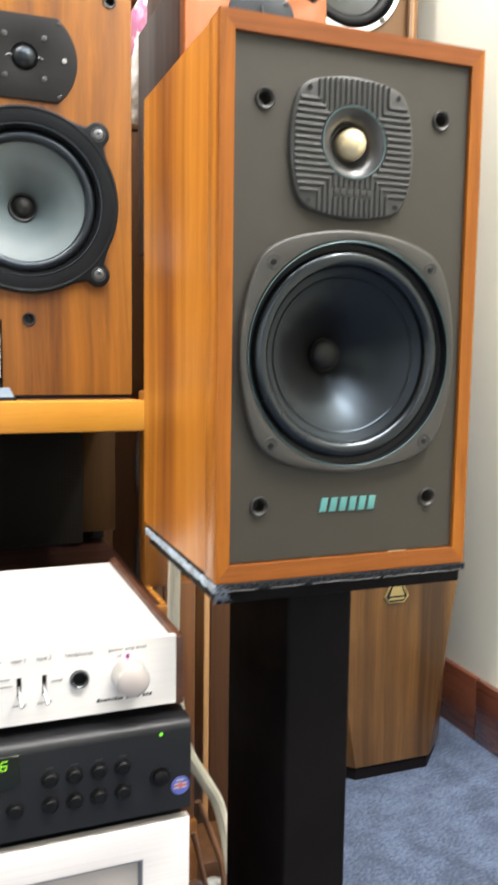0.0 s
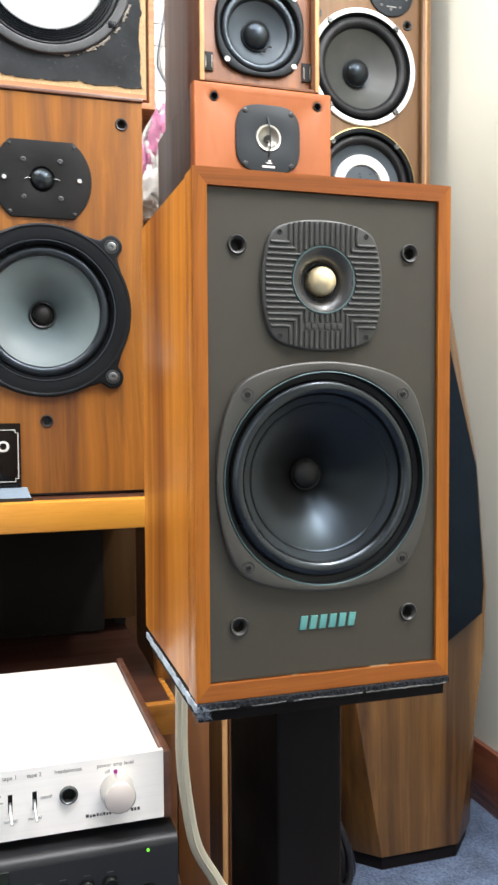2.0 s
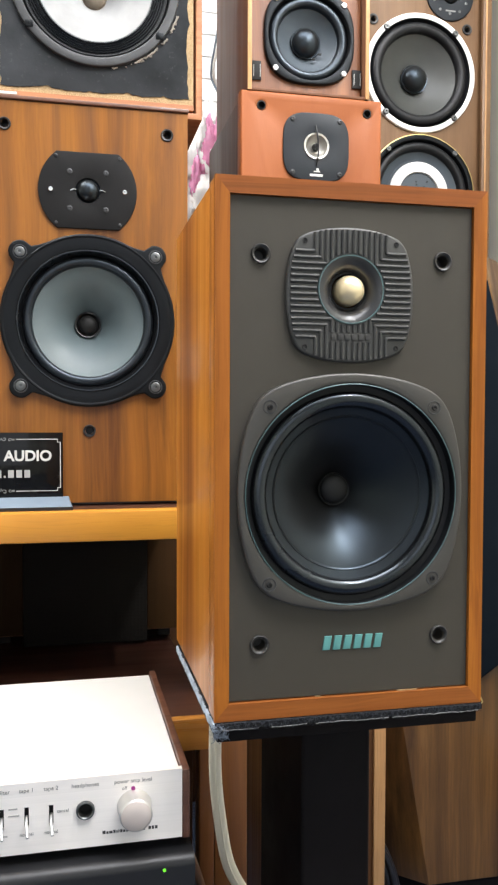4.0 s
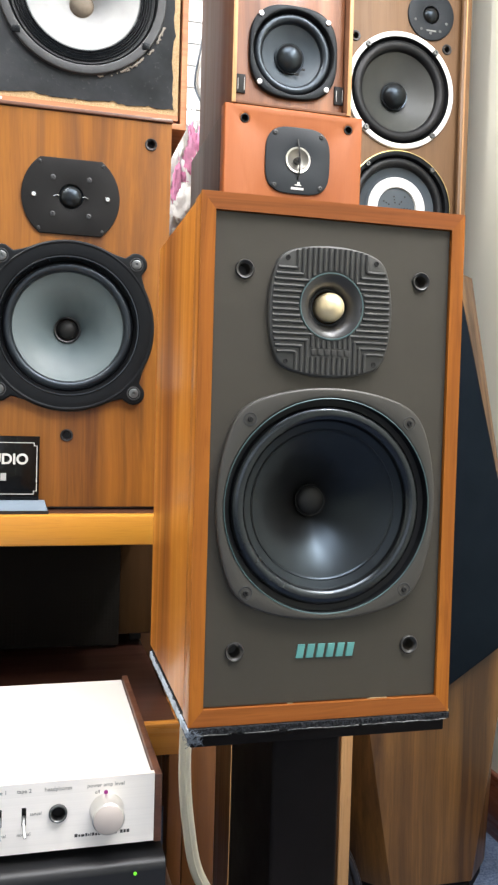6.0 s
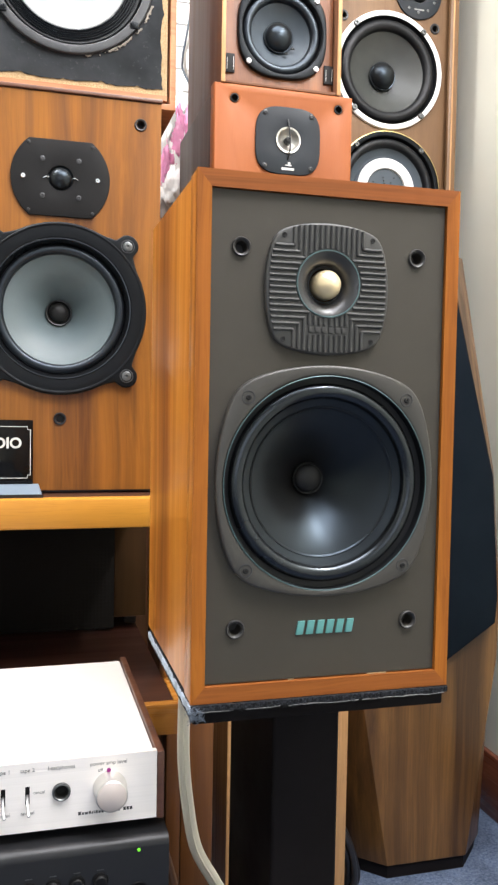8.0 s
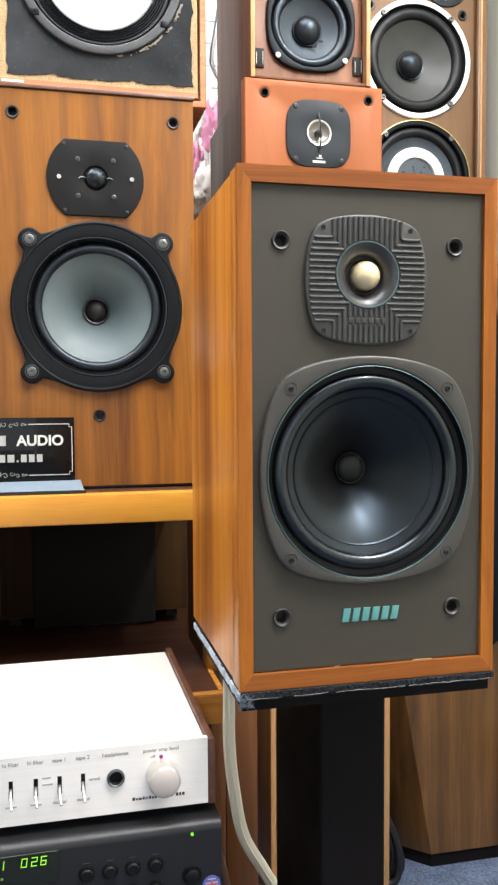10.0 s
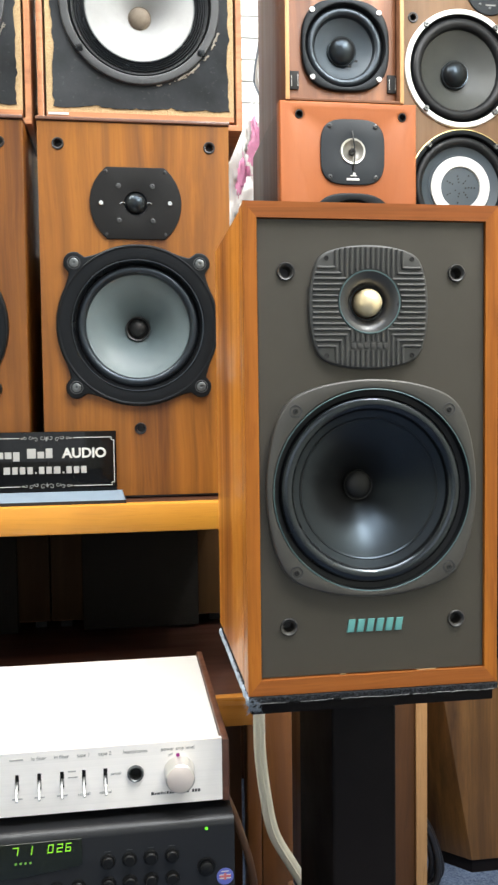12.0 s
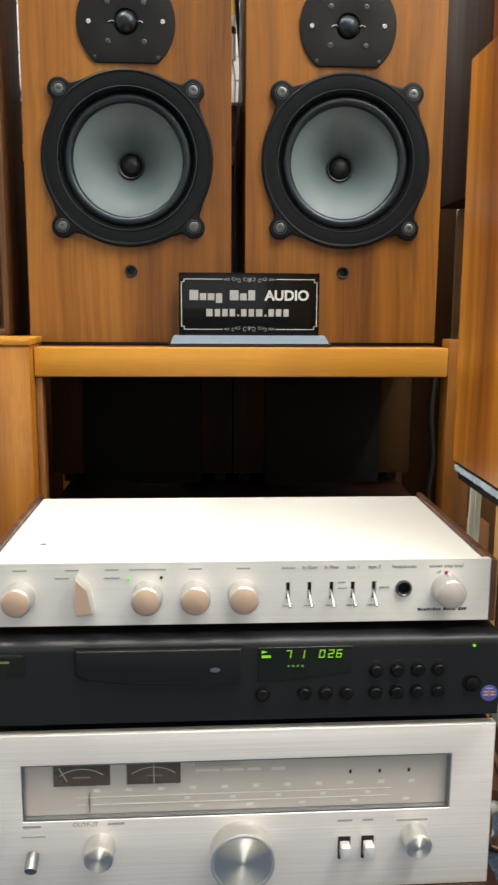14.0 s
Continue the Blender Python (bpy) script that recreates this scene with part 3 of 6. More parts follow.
wall_south = setting("wall_south", merge(box(X0, -1.8156, Y0 - 0.1, Y0, -0.1, ZC), box(0.7044, X1, Y0 - 0.1, Y0, -0.1, ZC), box(-1.8156, 0.7044, Y0 - 0.1, Y0, -0.1, 0.46), box(-1.8156, 0.7044, Y0 - 0.1, Y0, 2.44, ZC)), WALL, "cream painted wall with an added window opening, behind the viewer", "wall")
wall_north = setting("wall_north", box(X0, X1, Y1, Y1 + 0.1, -0.1, ZC), GROUT, "back wall with white glazed tiles", "wall")

skirting = thing("baseboard", X1, 0, 0, "red-brown glossy skirting boards along the cream wall", "skirting", kind="structure")
for a, b in ((1.299, 1.85), (0.70, 1.296), (0.10, 0.697), (-0.50, 0.097), (-1.10, -0.503), (-3.0, -1.103)):
    part("board", box(-0.013, 0.0, a, b, 0, 0.128, 0.002), SKIRT, skirting)

# ---- kinds of loudspeaker parts ----


def drive_unit(parent, name, flange_outline, flange_mat, at, hole, ring, roll, cone, dustcap, mats, screws=(), screw_r=0.005, ring_mat=None, flange_t=0.007, trough=0.006, screw_mat=SCREW, flare=0.10):
    """A cone driver. hole, ring and roll are radii from the outside in; cone is (outer radius, inner radius, depth);
    dustcap is (radius, bulge, depth)."""
    roll_mat, cone_mat, cap_mat = mats
    unit = part(name, plate(flange_outline, [circle(hole, 72)], -flange_t, 0.0, 0.0022), flange_mat, parent, at=at)
    if ring_mat:
        part("trim_ring", lathe([(hole + 0.0002, -flange_t - 0.0003), (hole - 0.0004, -flange_t - 0.0006), (hole - 0.0008, -flange_t + 0.0002)], 96), ring_mat, unit)
    r0, r1 = roll
    mid, half = (r0 + r1) / 2, (r0 - r1) / 2
    prof = [(hole, -flange_t * 0.9), (hole - 0.001, trough * 0.6), (ring, trough)]
    part("gasket", lathe(prof, 96), RUBBER, unit)
    arc = [(ring, trough + 0.0003)] + [(mid + half * math.cos(math.pi * k / 12), trough * 0.7 - half * 0.95 * math.sin(math.pi * k / 12)) for k in range(13)]
    arc.append((cone[0] - 0.001, trough + 0.001))
    part("surround", lathe(arc, 96), roll_mat, unit)
    ro, ri, deep = cone
    body = []
    for k in range(15):
        s = k / 14
        body.append((ro + (ri - ro) * s, trough + 0.0005 + deep * (s + flare * math.sin(math.pi * s))))
    part("cone", lathe(body, 96), cone_mat, unit)
    rc, bulge, deep_c = dustcap
    cap = [(rc * 1.12, deep_c + 0.003), (rc * 1.10, deep_c - 0.0005), (rc, deep_c)] + [(rc * math.cos(math.pi / 2 * k / 10), deep_c - bulge * math.sin(math.pi / 2 * k / 10)) for k in range(1, 11)]
    cap[-1] = (0, cap[-1][1])
    part("dust_cap", lathe(cap, 48), cap_mat, unit)
    if screws:
        first = None
        for sx, sz in screws:
            if first is None:
                first = part("screw", screw_head(screw_r), screw_mat, unit, at=(sx, -flange_t - 0.0002, sz))
            else:
                again(first, (sx, -flange_t - 0.0002, sz))
    return unit


def ring_holes(parent, places, r_out, r_in, material=BLACK, name="grille_socket"):
    first = None
    for x, y, z in places:
        if first is None:
            first = part(name, grommet(r_out, r_in), material, parent, at=(x, y, z))
        else:
            again(first, (x, y, z))


# ---- the teak bookshelf speaker on its stand ----
teak = thing("bookshelf_speaker", 0.322, 0.583, 0.5905, "teak-veneered bookshelf speaker with grey-brown baffle on a black stand", "speaker")
TW, TH, TD = 0.230, 0.430, 0.240
part("cabinet", shell(TW - 0.002, TH - 0.002, TD, 0.0105, 0.20, 0.0012, 0.006), TEAK, teak, at=(0, 0, 0.001))
for name, outline, mat in (
    ("front_lipping", [(-TW / 2, 0), (-TW / 2 + 0.0118, 0.0138), (-TW / 2 + 0.0118, TH - 0.0138), (-TW / 2, TH)], TEAK_EDGE),
    ("front_lipping", [(TW / 2, 0), (TW / 2, TH), (TW / 2 - 0.0118, TH - 0.0138), (TW / 2 - 0.0118, 0.0138)], TEAK_EDGE),
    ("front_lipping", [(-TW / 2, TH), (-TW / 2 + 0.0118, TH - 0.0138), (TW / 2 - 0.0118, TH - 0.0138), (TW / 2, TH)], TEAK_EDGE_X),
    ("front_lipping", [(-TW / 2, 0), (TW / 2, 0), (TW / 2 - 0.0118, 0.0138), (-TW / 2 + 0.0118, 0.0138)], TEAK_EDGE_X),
):
    part(name, plate(outline, [], 0.0, 0.0056), mat, teak)
for sgn in (-1, 1):
    part("side_lipping", box(min(sgn * 0.1140, sgn * 0.1149), max(sgn * 0.1140, sgn * 0.1149), 0.0058, 0.0270, 0.0008, TH - 0.0008, 0.0003), TEAK_SIDE, teak)
sockets = [(sx, sz) for sx in (-0.0778, 0.0768) for sz in (0.0595, 0.3708)]
baffle = part("baffle", plate(rect(-0.1024, 0.1026, 0.0148, 0.4156), [circle(0.093, 72, -0.002, 0.1795), circle(0.030, 48, -0.0042, 0.3446)] + [circle(0.0050, 24, *s) for s in sockets], 0.0035, 0.020), BAFFLE, teak)
ring_holes(teak, [(x, 0.0035, z) for x, z in sockets], 0.0080, 0.0050, SOCKET)
woofer = drive_unit(teak, "woofer", [(a, b * 1.01 + 0.0016) for a, b in bowed(0.0955, 0.0785, soft=20)], FLANGE, (-0.002, 0.0035, 0.1795), 0.0895, 0.0835, (0.0835, 0.0705), (0.0712, 0.0135, 0.044), (0.0128, 0.0060, 0.0425),
                    (RUBBER_SHINE, GLOSS_BLACK, CAP_BLACK), [(sx, sz) for sx in (-0.0695, 0.0695) for sz in (-0.0705, 0.0705)], 0.0024, TEAL_RING, 0.0075, 0.0020, VOID, -0.10)
for s in [(sx, sz) for sx in (-0.0695, 0.0695) for sz in (-0.0705, 0.0705)]:
    part("screw_recess", lathe([(0.0058, -0.0074), (0.0055, -0.0079), (0.0046, -0.0077), (0.0040, -0.0066), (0.0022, -0.0066)], 28, *s), HORN, woofer)
part("cone_line", lathe([(0.0642, 0.0064), (0.0636, 0.00575), (0.0626, 0.0063), (0.0616, 0.0080)], 96), GLOSS_BLACK, woofer)
# ribbed tweeter
TA, TB = 0.0535, 0.0545
tweeter = part("tweeter", plate(bowed(0.0542, 0.0455, soft=18), [circle(0.0262, 56, 0, 0.0045)], -0.0042, 0.0, 0.0022), RIB_VALLEY_SHADE, teak, at=(-0.0042, 0.0035, 0.3401))
part("horn", lathe([(0.0275, -0.0052), (0.0262, -0.0050), (0.0228, -0.0034), (0.0190, -0.0010), (0.0160, 0.0035), (0.0152, 0.0100)], 64, 0, 0.0045), HORN, tweeter)
part("trim_ring", lathe([(0.0279, -0.0044), (0.0277, -0.0056), (0.0268, -0.0056), (0.0264, -0.0048)], 72, 0, 0.0045), TEAL_RING, tweeter)
part("throat", lathe([(0.0156, 0.0050), (0.0138, 0.0045), (0.0134, 0.008)], 48, 0, 0.0045), VOID, tweeter)
dome = [(0.0123 * math.cos(math.pi / 2 * k / 12), 0.0030 - 0.0125 * math.sin(math.pi / 2 * k / 12)) for k in range(13)]
dome[-1] = (0, dome[-1][1])
part("dome", lathe([(0.0123, 0.010)] + dome, 48, 0.0008, 0.0045), BRASS, tweeter, "matt gold dome")


def edge_of(c, a, b, power):
    """How far the plate reaches across at the height c."""
    return a * max(0.0, 1 - abs(c / b) ** power) ** (1 / power)


def rib(points):
    """A half-round rib lying on the plate, with a turned corner where the line has one."""
    part("rib", tube([(a, -0.0043, c) for a, c in points], 0.00155, 8, 1.1, 3 if len(points) > 2 else 1), RIBBED, tweeter)


RING_R, RING_Z = 0.0290, 0.0045
for k in range(8):
    cx, cz = 0.0300 - 0.0046 * k, 0.0340 - 0.004857 * k
    for sx in (-1, 1):
        side = sx * edge_of(cz, TA - 0.0028, TB - 0.0028, 3.3)
        for sz in ((-1, 1) if k < 7 else (1,)):
            ex, ez = sx * cx, sz * cz
            top = sz * edge_of(cx, TB - 0.0028, TA - 0.0028, 3.3)
            if k < 7 and math.hypot(ex, ez - RING_Z) > RING_R + 0.001:
                rib([(side, ez), (ex + sx * 0.0022, ez), (ex, ez + sz * 0.0022), (ex, top)])
                continue
            if abs(ez - RING_Z) < RING_R:
                rib([(side, ez), (sx * math.sqrt(RING_R ** 2 - (ez - RING_Z) ** 2), ez)])
            if k == 7:
                continue
            near = RING_Z + sz * math.sqrt(RING_R ** 2 - cx * cx)
            if sz > 0:
                rib([(ex, near), (ex, top)])
            else:
                rib([(ex, near), (ex, -0.0298)])
                rib([(ex, -0.0378), (ex, top)])
for k in range(6):
    part("mark_block", box(-0.0168 + 0.0058 * k, -0.0124 + 0.0058 * k, -0.0053, -0.0040, -0.0362, -0.0312, 0.0006), RIBBED, tweeter)
first = None
for sx in (-0.0385, 0.0385):
    for sz in (-0.0420, 0.0420):
        if first is None:
            first = part("screw_hole", lathe([(0.0022, -0.0046), (0.0017, -0.0048), (0.0015, -0.0044), (0, -0.0043)], 16), VOID, tweeter, at=(sx, 0, sz))
        else:
            again(first, (sx, 0, sz))
# the maker's name as plain teal shapes
lx, lz = -0.0253, 0.0520
mark = None
for k in range(6):
    q = 0.0088 * k
    bm = plate([(lx + q, lz), (lx + q + 0.0062, lz), (lx + q + 0.0082, lz + 0.0114), (lx + q + 0.0020, lz + 0.0114)], [], 0.0020, 0.0034, 0.0004)
    if mark is None:
        mark = part("maker_mark", bm, TEAL, teak, "small teal name plate in plain shapes")
    else:
        part("mark_block", bm, TEAL, mark)

for a, b in ((-0.031, -0.026), (0.040, 0.058)):
    part("chipped_edge", box(a, b, 0.0026, 0.0040, 0.0139, 0.0145, 0.0002), CHIPBOARD, teak)

# felt pad lying on the stand
pad_bm = bmesh.new()
nx, ny = 90, 70
grid = [[pad_bm.verts.new((-0.1132 + 0.2290 * i / nx + (random.uniform(-0.0016, 0.0016) if i in (0, nx) else 0), 0.232 * j / ny + (random.uniform(-0.0012, 0.0008) if j in (0, ny) else 0), 0.0050 + random.uniform(-0.0003, 0.0003))) for i in range(nx + 1)] for j in range(ny + 1)]
for j in range(ny):
    for i in range(nx):
        pad_bm.faces.new((grid[j][i], grid[j][i + 1], grid[j + 1][i + 1], grid[j + 1][i]))
ext = bmesh.ops.extrude_face_region(pad_bm, geom=pad_bm.faces[:])
for v in [g for g in ext["geom"] if isinstance(g, bmesh.types.BMVert)]:
    v.co.z = random.uniform(0.0, 0.0008)
bmesh.ops.recalc_face_normals(pad_bm, faces=pad_bm.faces)
pad = thing("felt_pad", 0.3205, 0.580, 0.5848, "frayed grey felt pad between speaker and stand", "pad")
part("felt", pad_bm, GREY_PAD, pad, smooth=0)
strip = bmesh.new()
rows = []
for k in range(91):
    y = 0.001 + 0.225 * k / 90
    lo, hi, out = -0.0010 + random.uniform(-0.0008, 0.0008), 0.0050 + random.uniform(-0.0005, 0.0004), -0.1148 + random.uniform(-0.0006, 0.0004)
    rows.append([strip.verts.new(p) for p in ((-0.1134, y, lo), (out, y, lo), (out, y, hi), (-0.1134, y, hi))])
for a, b in zip(rows, rows[1:]):
    for k in range(4):
        strip.faces.new((a[k], a[(k + 1) % 4], b[(k + 1) % 4], b[k]))
strip.faces.new(rows[0]), strip.faces.new(rows[-1])
bmesh.ops.recalc_face_normals(strip, faces=strip.faces)
part("edge_strip", strip, PAD_EDGE, pad, "pale blue-grey pad edge")
fray = []
for k in range(220):
    px = random.uniform(-0.112, 0.113)
    fray.append(tube([(px, 0.001, 0.004), (px + random.uniform(-0.002, 0.002), -0.0012, random.uniform(0.001, 0.004)), (px + random.uniform(-0.003, 0.003), -0.0020, random.uniform(-0.0015, 0.002))], random.uniform(0.00007, 0.00017), 4, 1, 2))
tagged(part("fringe", merge(*fray), GREY_PAD, pad, smooth=0), kind="stuff")
thread = [(-0.108 + 0.2205 * k / 60, -0.0006 + random.uniform(-0.0002, 0.0002), 0.0002 + random.uniform(-0.0004, 0.0004)) for k in range(61)]
for a, b in ((0, 9), (11, 20), (21, 39), (39, 61)):
    part("pale_thread", tube(thread[a:b], 0.00042, 5, 1.3, 1), THREAD, pad)
tuft = []
for k in range(90):
    px, py, pz = random.uniform(-0.115, -0.105), random.uniform(-0.002, 0.003), random.uniform(-0.006, 0.004)
    tuft.append(tube([(px, py, pz), (px + random.uniform(-0.003, 0.003), py - 0.002, pz + random.uniform(-0.003, 0.003)), (px + random.uniform(-0.005, 0.005), py - random.uniform(0.001, 0.004), pz + random.uniform(-0.004, 0.003))], random.uniform(0.0001, 0.00028), 4, 1, 2))
tagged(part("corner_tuft", merge(*tuft), TUFT, pad, "pale blue-grey tuft of frayed fibres", smooth=0), kind="stuff")

stand = thing("speaker_stand", 0.322, 0.60, 0, "black powder-coated steel speaker stand with square pillar", "stand")
part("top_plate", box(-0.113, 0.112, -0.016, 0.205, 0.5735, 0.5848, 0.0015), COLUMN, stand)
part("pillar", rounded_box(-0.0248, 0.0400, 0.045, 0.204, 0.018, 0.5735, 0.004), COLUMN, stand)
part("base_plate", box(-0.12, 0.12, -0.01, 0.22, 0.0, 0.018, 0.002), COLUMN, stand)

# ---- the shelf rack ----
rack = thing("shelf_rack", 0, 1.046, 0, "honey-coloured timber shelf rack with dark lower deck", "shelf")
part("shelf_rail", box(-0.3055, 0.262, -0.003, 0.024, 0.6655, 0.7055, 0.0025), PINE, rack)
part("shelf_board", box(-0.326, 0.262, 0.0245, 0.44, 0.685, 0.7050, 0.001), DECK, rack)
part("post", box(0.2625, 0.300, -0.002, 0.036, 0.4530, 0.7170, 0.0025), LEG_WOOD, rack)
part("post", box(-0.3055, -0.2960, 0.004, 0.022, 0, 0.6650, 0.0015), LEG_WOOD, rack)
# right rear post in darker brown: shade behind the rack put into colour
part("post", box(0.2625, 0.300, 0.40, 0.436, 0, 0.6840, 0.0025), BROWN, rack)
part("post", box(-0.345, -0.3125, 0.40, 0.436, 0, 0.6840, 0.0025), PINE_V, rack)
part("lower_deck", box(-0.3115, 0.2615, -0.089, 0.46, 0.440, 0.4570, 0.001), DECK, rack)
part("lower_rail", box(-0.3115, 0.2690, -0.104, -0.0895, 0.4180, 0.4580, 0.002), RAIL_WOOD, rack)
part("end_board", box(0.2620, 0.2690, -0.0890, -0.0045, 0.4400, 0.4575, 0.001), RAIL_WOOD, rack)
part("side_post", box(0.2695, 0.2905, 0.0085, 0.046, 0.1040, 0.4525, 0.002), POST_WOOD, rack)
part("side_board", box(0.2908, 0.3370, 0.008, 0.046, 0.1040, 0.4525, 0.002), POST_WOOD, rack)
part("side_post_foot", box(0.2660, 0.3400, 0.002, 0.046, 0.0, 0.1032, 0.002), LEG_WOOD, rack)
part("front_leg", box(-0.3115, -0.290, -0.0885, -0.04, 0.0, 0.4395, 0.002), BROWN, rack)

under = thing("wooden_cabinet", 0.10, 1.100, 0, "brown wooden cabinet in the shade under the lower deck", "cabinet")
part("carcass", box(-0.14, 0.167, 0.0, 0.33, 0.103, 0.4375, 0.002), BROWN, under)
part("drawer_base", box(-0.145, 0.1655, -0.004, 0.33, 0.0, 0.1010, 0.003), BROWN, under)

# ---- the pair of walnut speakers on the shelf ----


def eared(r, ear_at, ear_r, n=240):
    """A round basket with four lugs for screws."""
    out = []
    for i in range(n):
        t = 2 * math.pi * i / n
        d = ((t + math.pi / 4) % (math.pi / 2)) - math.pi / 4
        d = math.pi / 4 - abs(d)
        best = r
        if ear_r > ear_at * abs(math.sin(d)):
            best = max(best, ear_at * math.cos(d) + math.sqrt(ear_r ** 2 - (ear_at * math.sin(d)) ** 2))
        soft = r + 0.0165 * max(0.0, 1 - abs(d) / 0.34) ** 2
        out.append((max(best, soft) * math.cos(t), max(best, soft) * math.sin(t)))
    return out


def walnut_speaker(x, w, shift):
    sp = thing("shelf_speaker", x, 1.118, 0.7065, "walnut-veneered two-way speaker with grey cone, no grille", "speaker", "walnut pair on the shelf")
    wz, tz = 0.2550, 0.4335
    holes = [(sx, sz) for sx in (-0.110, 0.110) for sz in (0.5175,)] + [(0.0015, 0.1030)]
    part("cabinet", shell(w, 0.549, 0.27, 0.004, 0.24, 0.0008, 0.006), WALNUT, sp, at=(0, 0, 0.0015))
    part("front_panel", plate(rect(-w / 2 + 0.0006, w / 2 - 0.0006, 0.003, 0.549), [circle(0.106, 72, shift, wz), circle(0.020, 32, 0.0005, tz)] + [circle(0.0052, 20, *h) for h in holes], 0.0, 0.0058), WALNUT, sp)
    part("top_edge", box(-w / 2 - 0.001, w / 2 + 0.001, -0.003, 0.27, 0.5505, 0.5555, 0.0010), WALNUT_DARK, sp)
    part("plinth", box(-w / 2 + 0.004, w / 2 - 0.004, 0.004, 0.26, 0, 0.0028), BLACK, sp)
    ring_holes(sp, [(a, 0.0, b) for a, b in holes], 0.0088, 0.0050)
    ears = [(sx, sz) for sx in (-0.0915, 0.0915) for sz in (-0.0905, 0.0905)]
    unit = drive_unit(sp, "woofer", eared(0.1188, 0.1285, 0.0160), BASKET, (shift, 0.0, wz), 0.0965, 0.0885, (0.0890, 0.0768), (0.0772, 0.0165, 0.050), (0.0128, 0.0085, 0.050),
                      (RUBBER_SOFT, GREY_CONE, CAP_BLACK), ears, 0.0068, None, 0.0085, 0.006, LUG_SCREW, -0.16)
    part("rim_step", lathe([(0.0972, -0.0084), (0.0964, -0.0094), (0.0950, -0.0092), (0.0925, -0.0030), (0.0895, 0.0035)], 96), RUBBER_SHINE, unit)
    part("outer_rim", lathe([(0.1172, -0.0083), (0.1160, -0.0092), (0.1142, -0.0091), (0.1130, -0.0083)], 96), BASKET, unit)
    part("coil_ring", lathe([(0.0190, 0.0530), (0.0184, 0.0480), (0.0164, 0.0490), (0.0145, 0.056)], 48), BLACK, unit)
    for e in ears:
        part("lug_rim", lathe([(0.0098, -0.0083), (0.0093, -0.0094), (0.0084, -0.0094), (0.0078, -0.0083)], 28, *e), FRAME_GREY, unit)
    # tweeter on a truncated disc
    disc = []
    for i in range(120):
        a = 2 * math.pi * i / 120
        px, pz = 0.0668 * math.cos(a), 0.0668 * math.sin(a)
        disc.append((px, max(-0.0520, min(0.0520, pz))))
    tw = part("tweeter", plate(disc, [circle(0.0168, 40)], -0.0035, 0.0, 0.0008), DULL_BLACK, sp, at=(0.0005, 0, tz))
    cap = [(0.0150 * math.cos(math.pi / 2 * k / 10), 0.001 - 0.0125 * math.sin(math.pi / 2 * k / 10)) for k in range(11)]
    cap[-1] = (0, cap[-1][1])
    part("dome", lathe([(0.0168, -0.0038), (0.0160, 0.0008), (0.0150, 0.001)] + cap[1:], 40), GLOSS_BLACK, tw)
    for sgn in (-1, 1):
        part("bright_screw", screw_head(0.0034, 0.002), BRIGHT, tw, at=(sgn * 0.0500, -0.0036, 0.0005 * sgn))
        part("lead_wire", tube([(sgn * 0.0155, -0.004, 0), (sgn * 0.019, -0.0048, 0.0008), (sgn * 0.0235, -0.0042, -0.001)], 0.0007, 6), BRIGHT, tw)
    small = None
    for sx in (-0.0245, 0.0245):
        for sz in (-0.0250, 0.0250):
            if small is None:
                small = part("screw", screw_head(0.0036, 0.001), FRAME_GREY, tw, at=(sx, -0.0036, sz))
            else:
                again(small, (sx, -0.0036, sz))
    for sx in (-0.0430, 0.0430):
        for sz in (-0.0455, 0.0455):
            part("pin", screw_head(0.0026, 0.0008), BLACK, tw, at=(sx, -0.0036, sz))
    return sp


walnut_speaker(0.1228, 0.2790, 0.0010)
walnut_speaker(-0.1805, 0.2880, -0.0005)

# ---- large old speakers with bare white cones on top ----


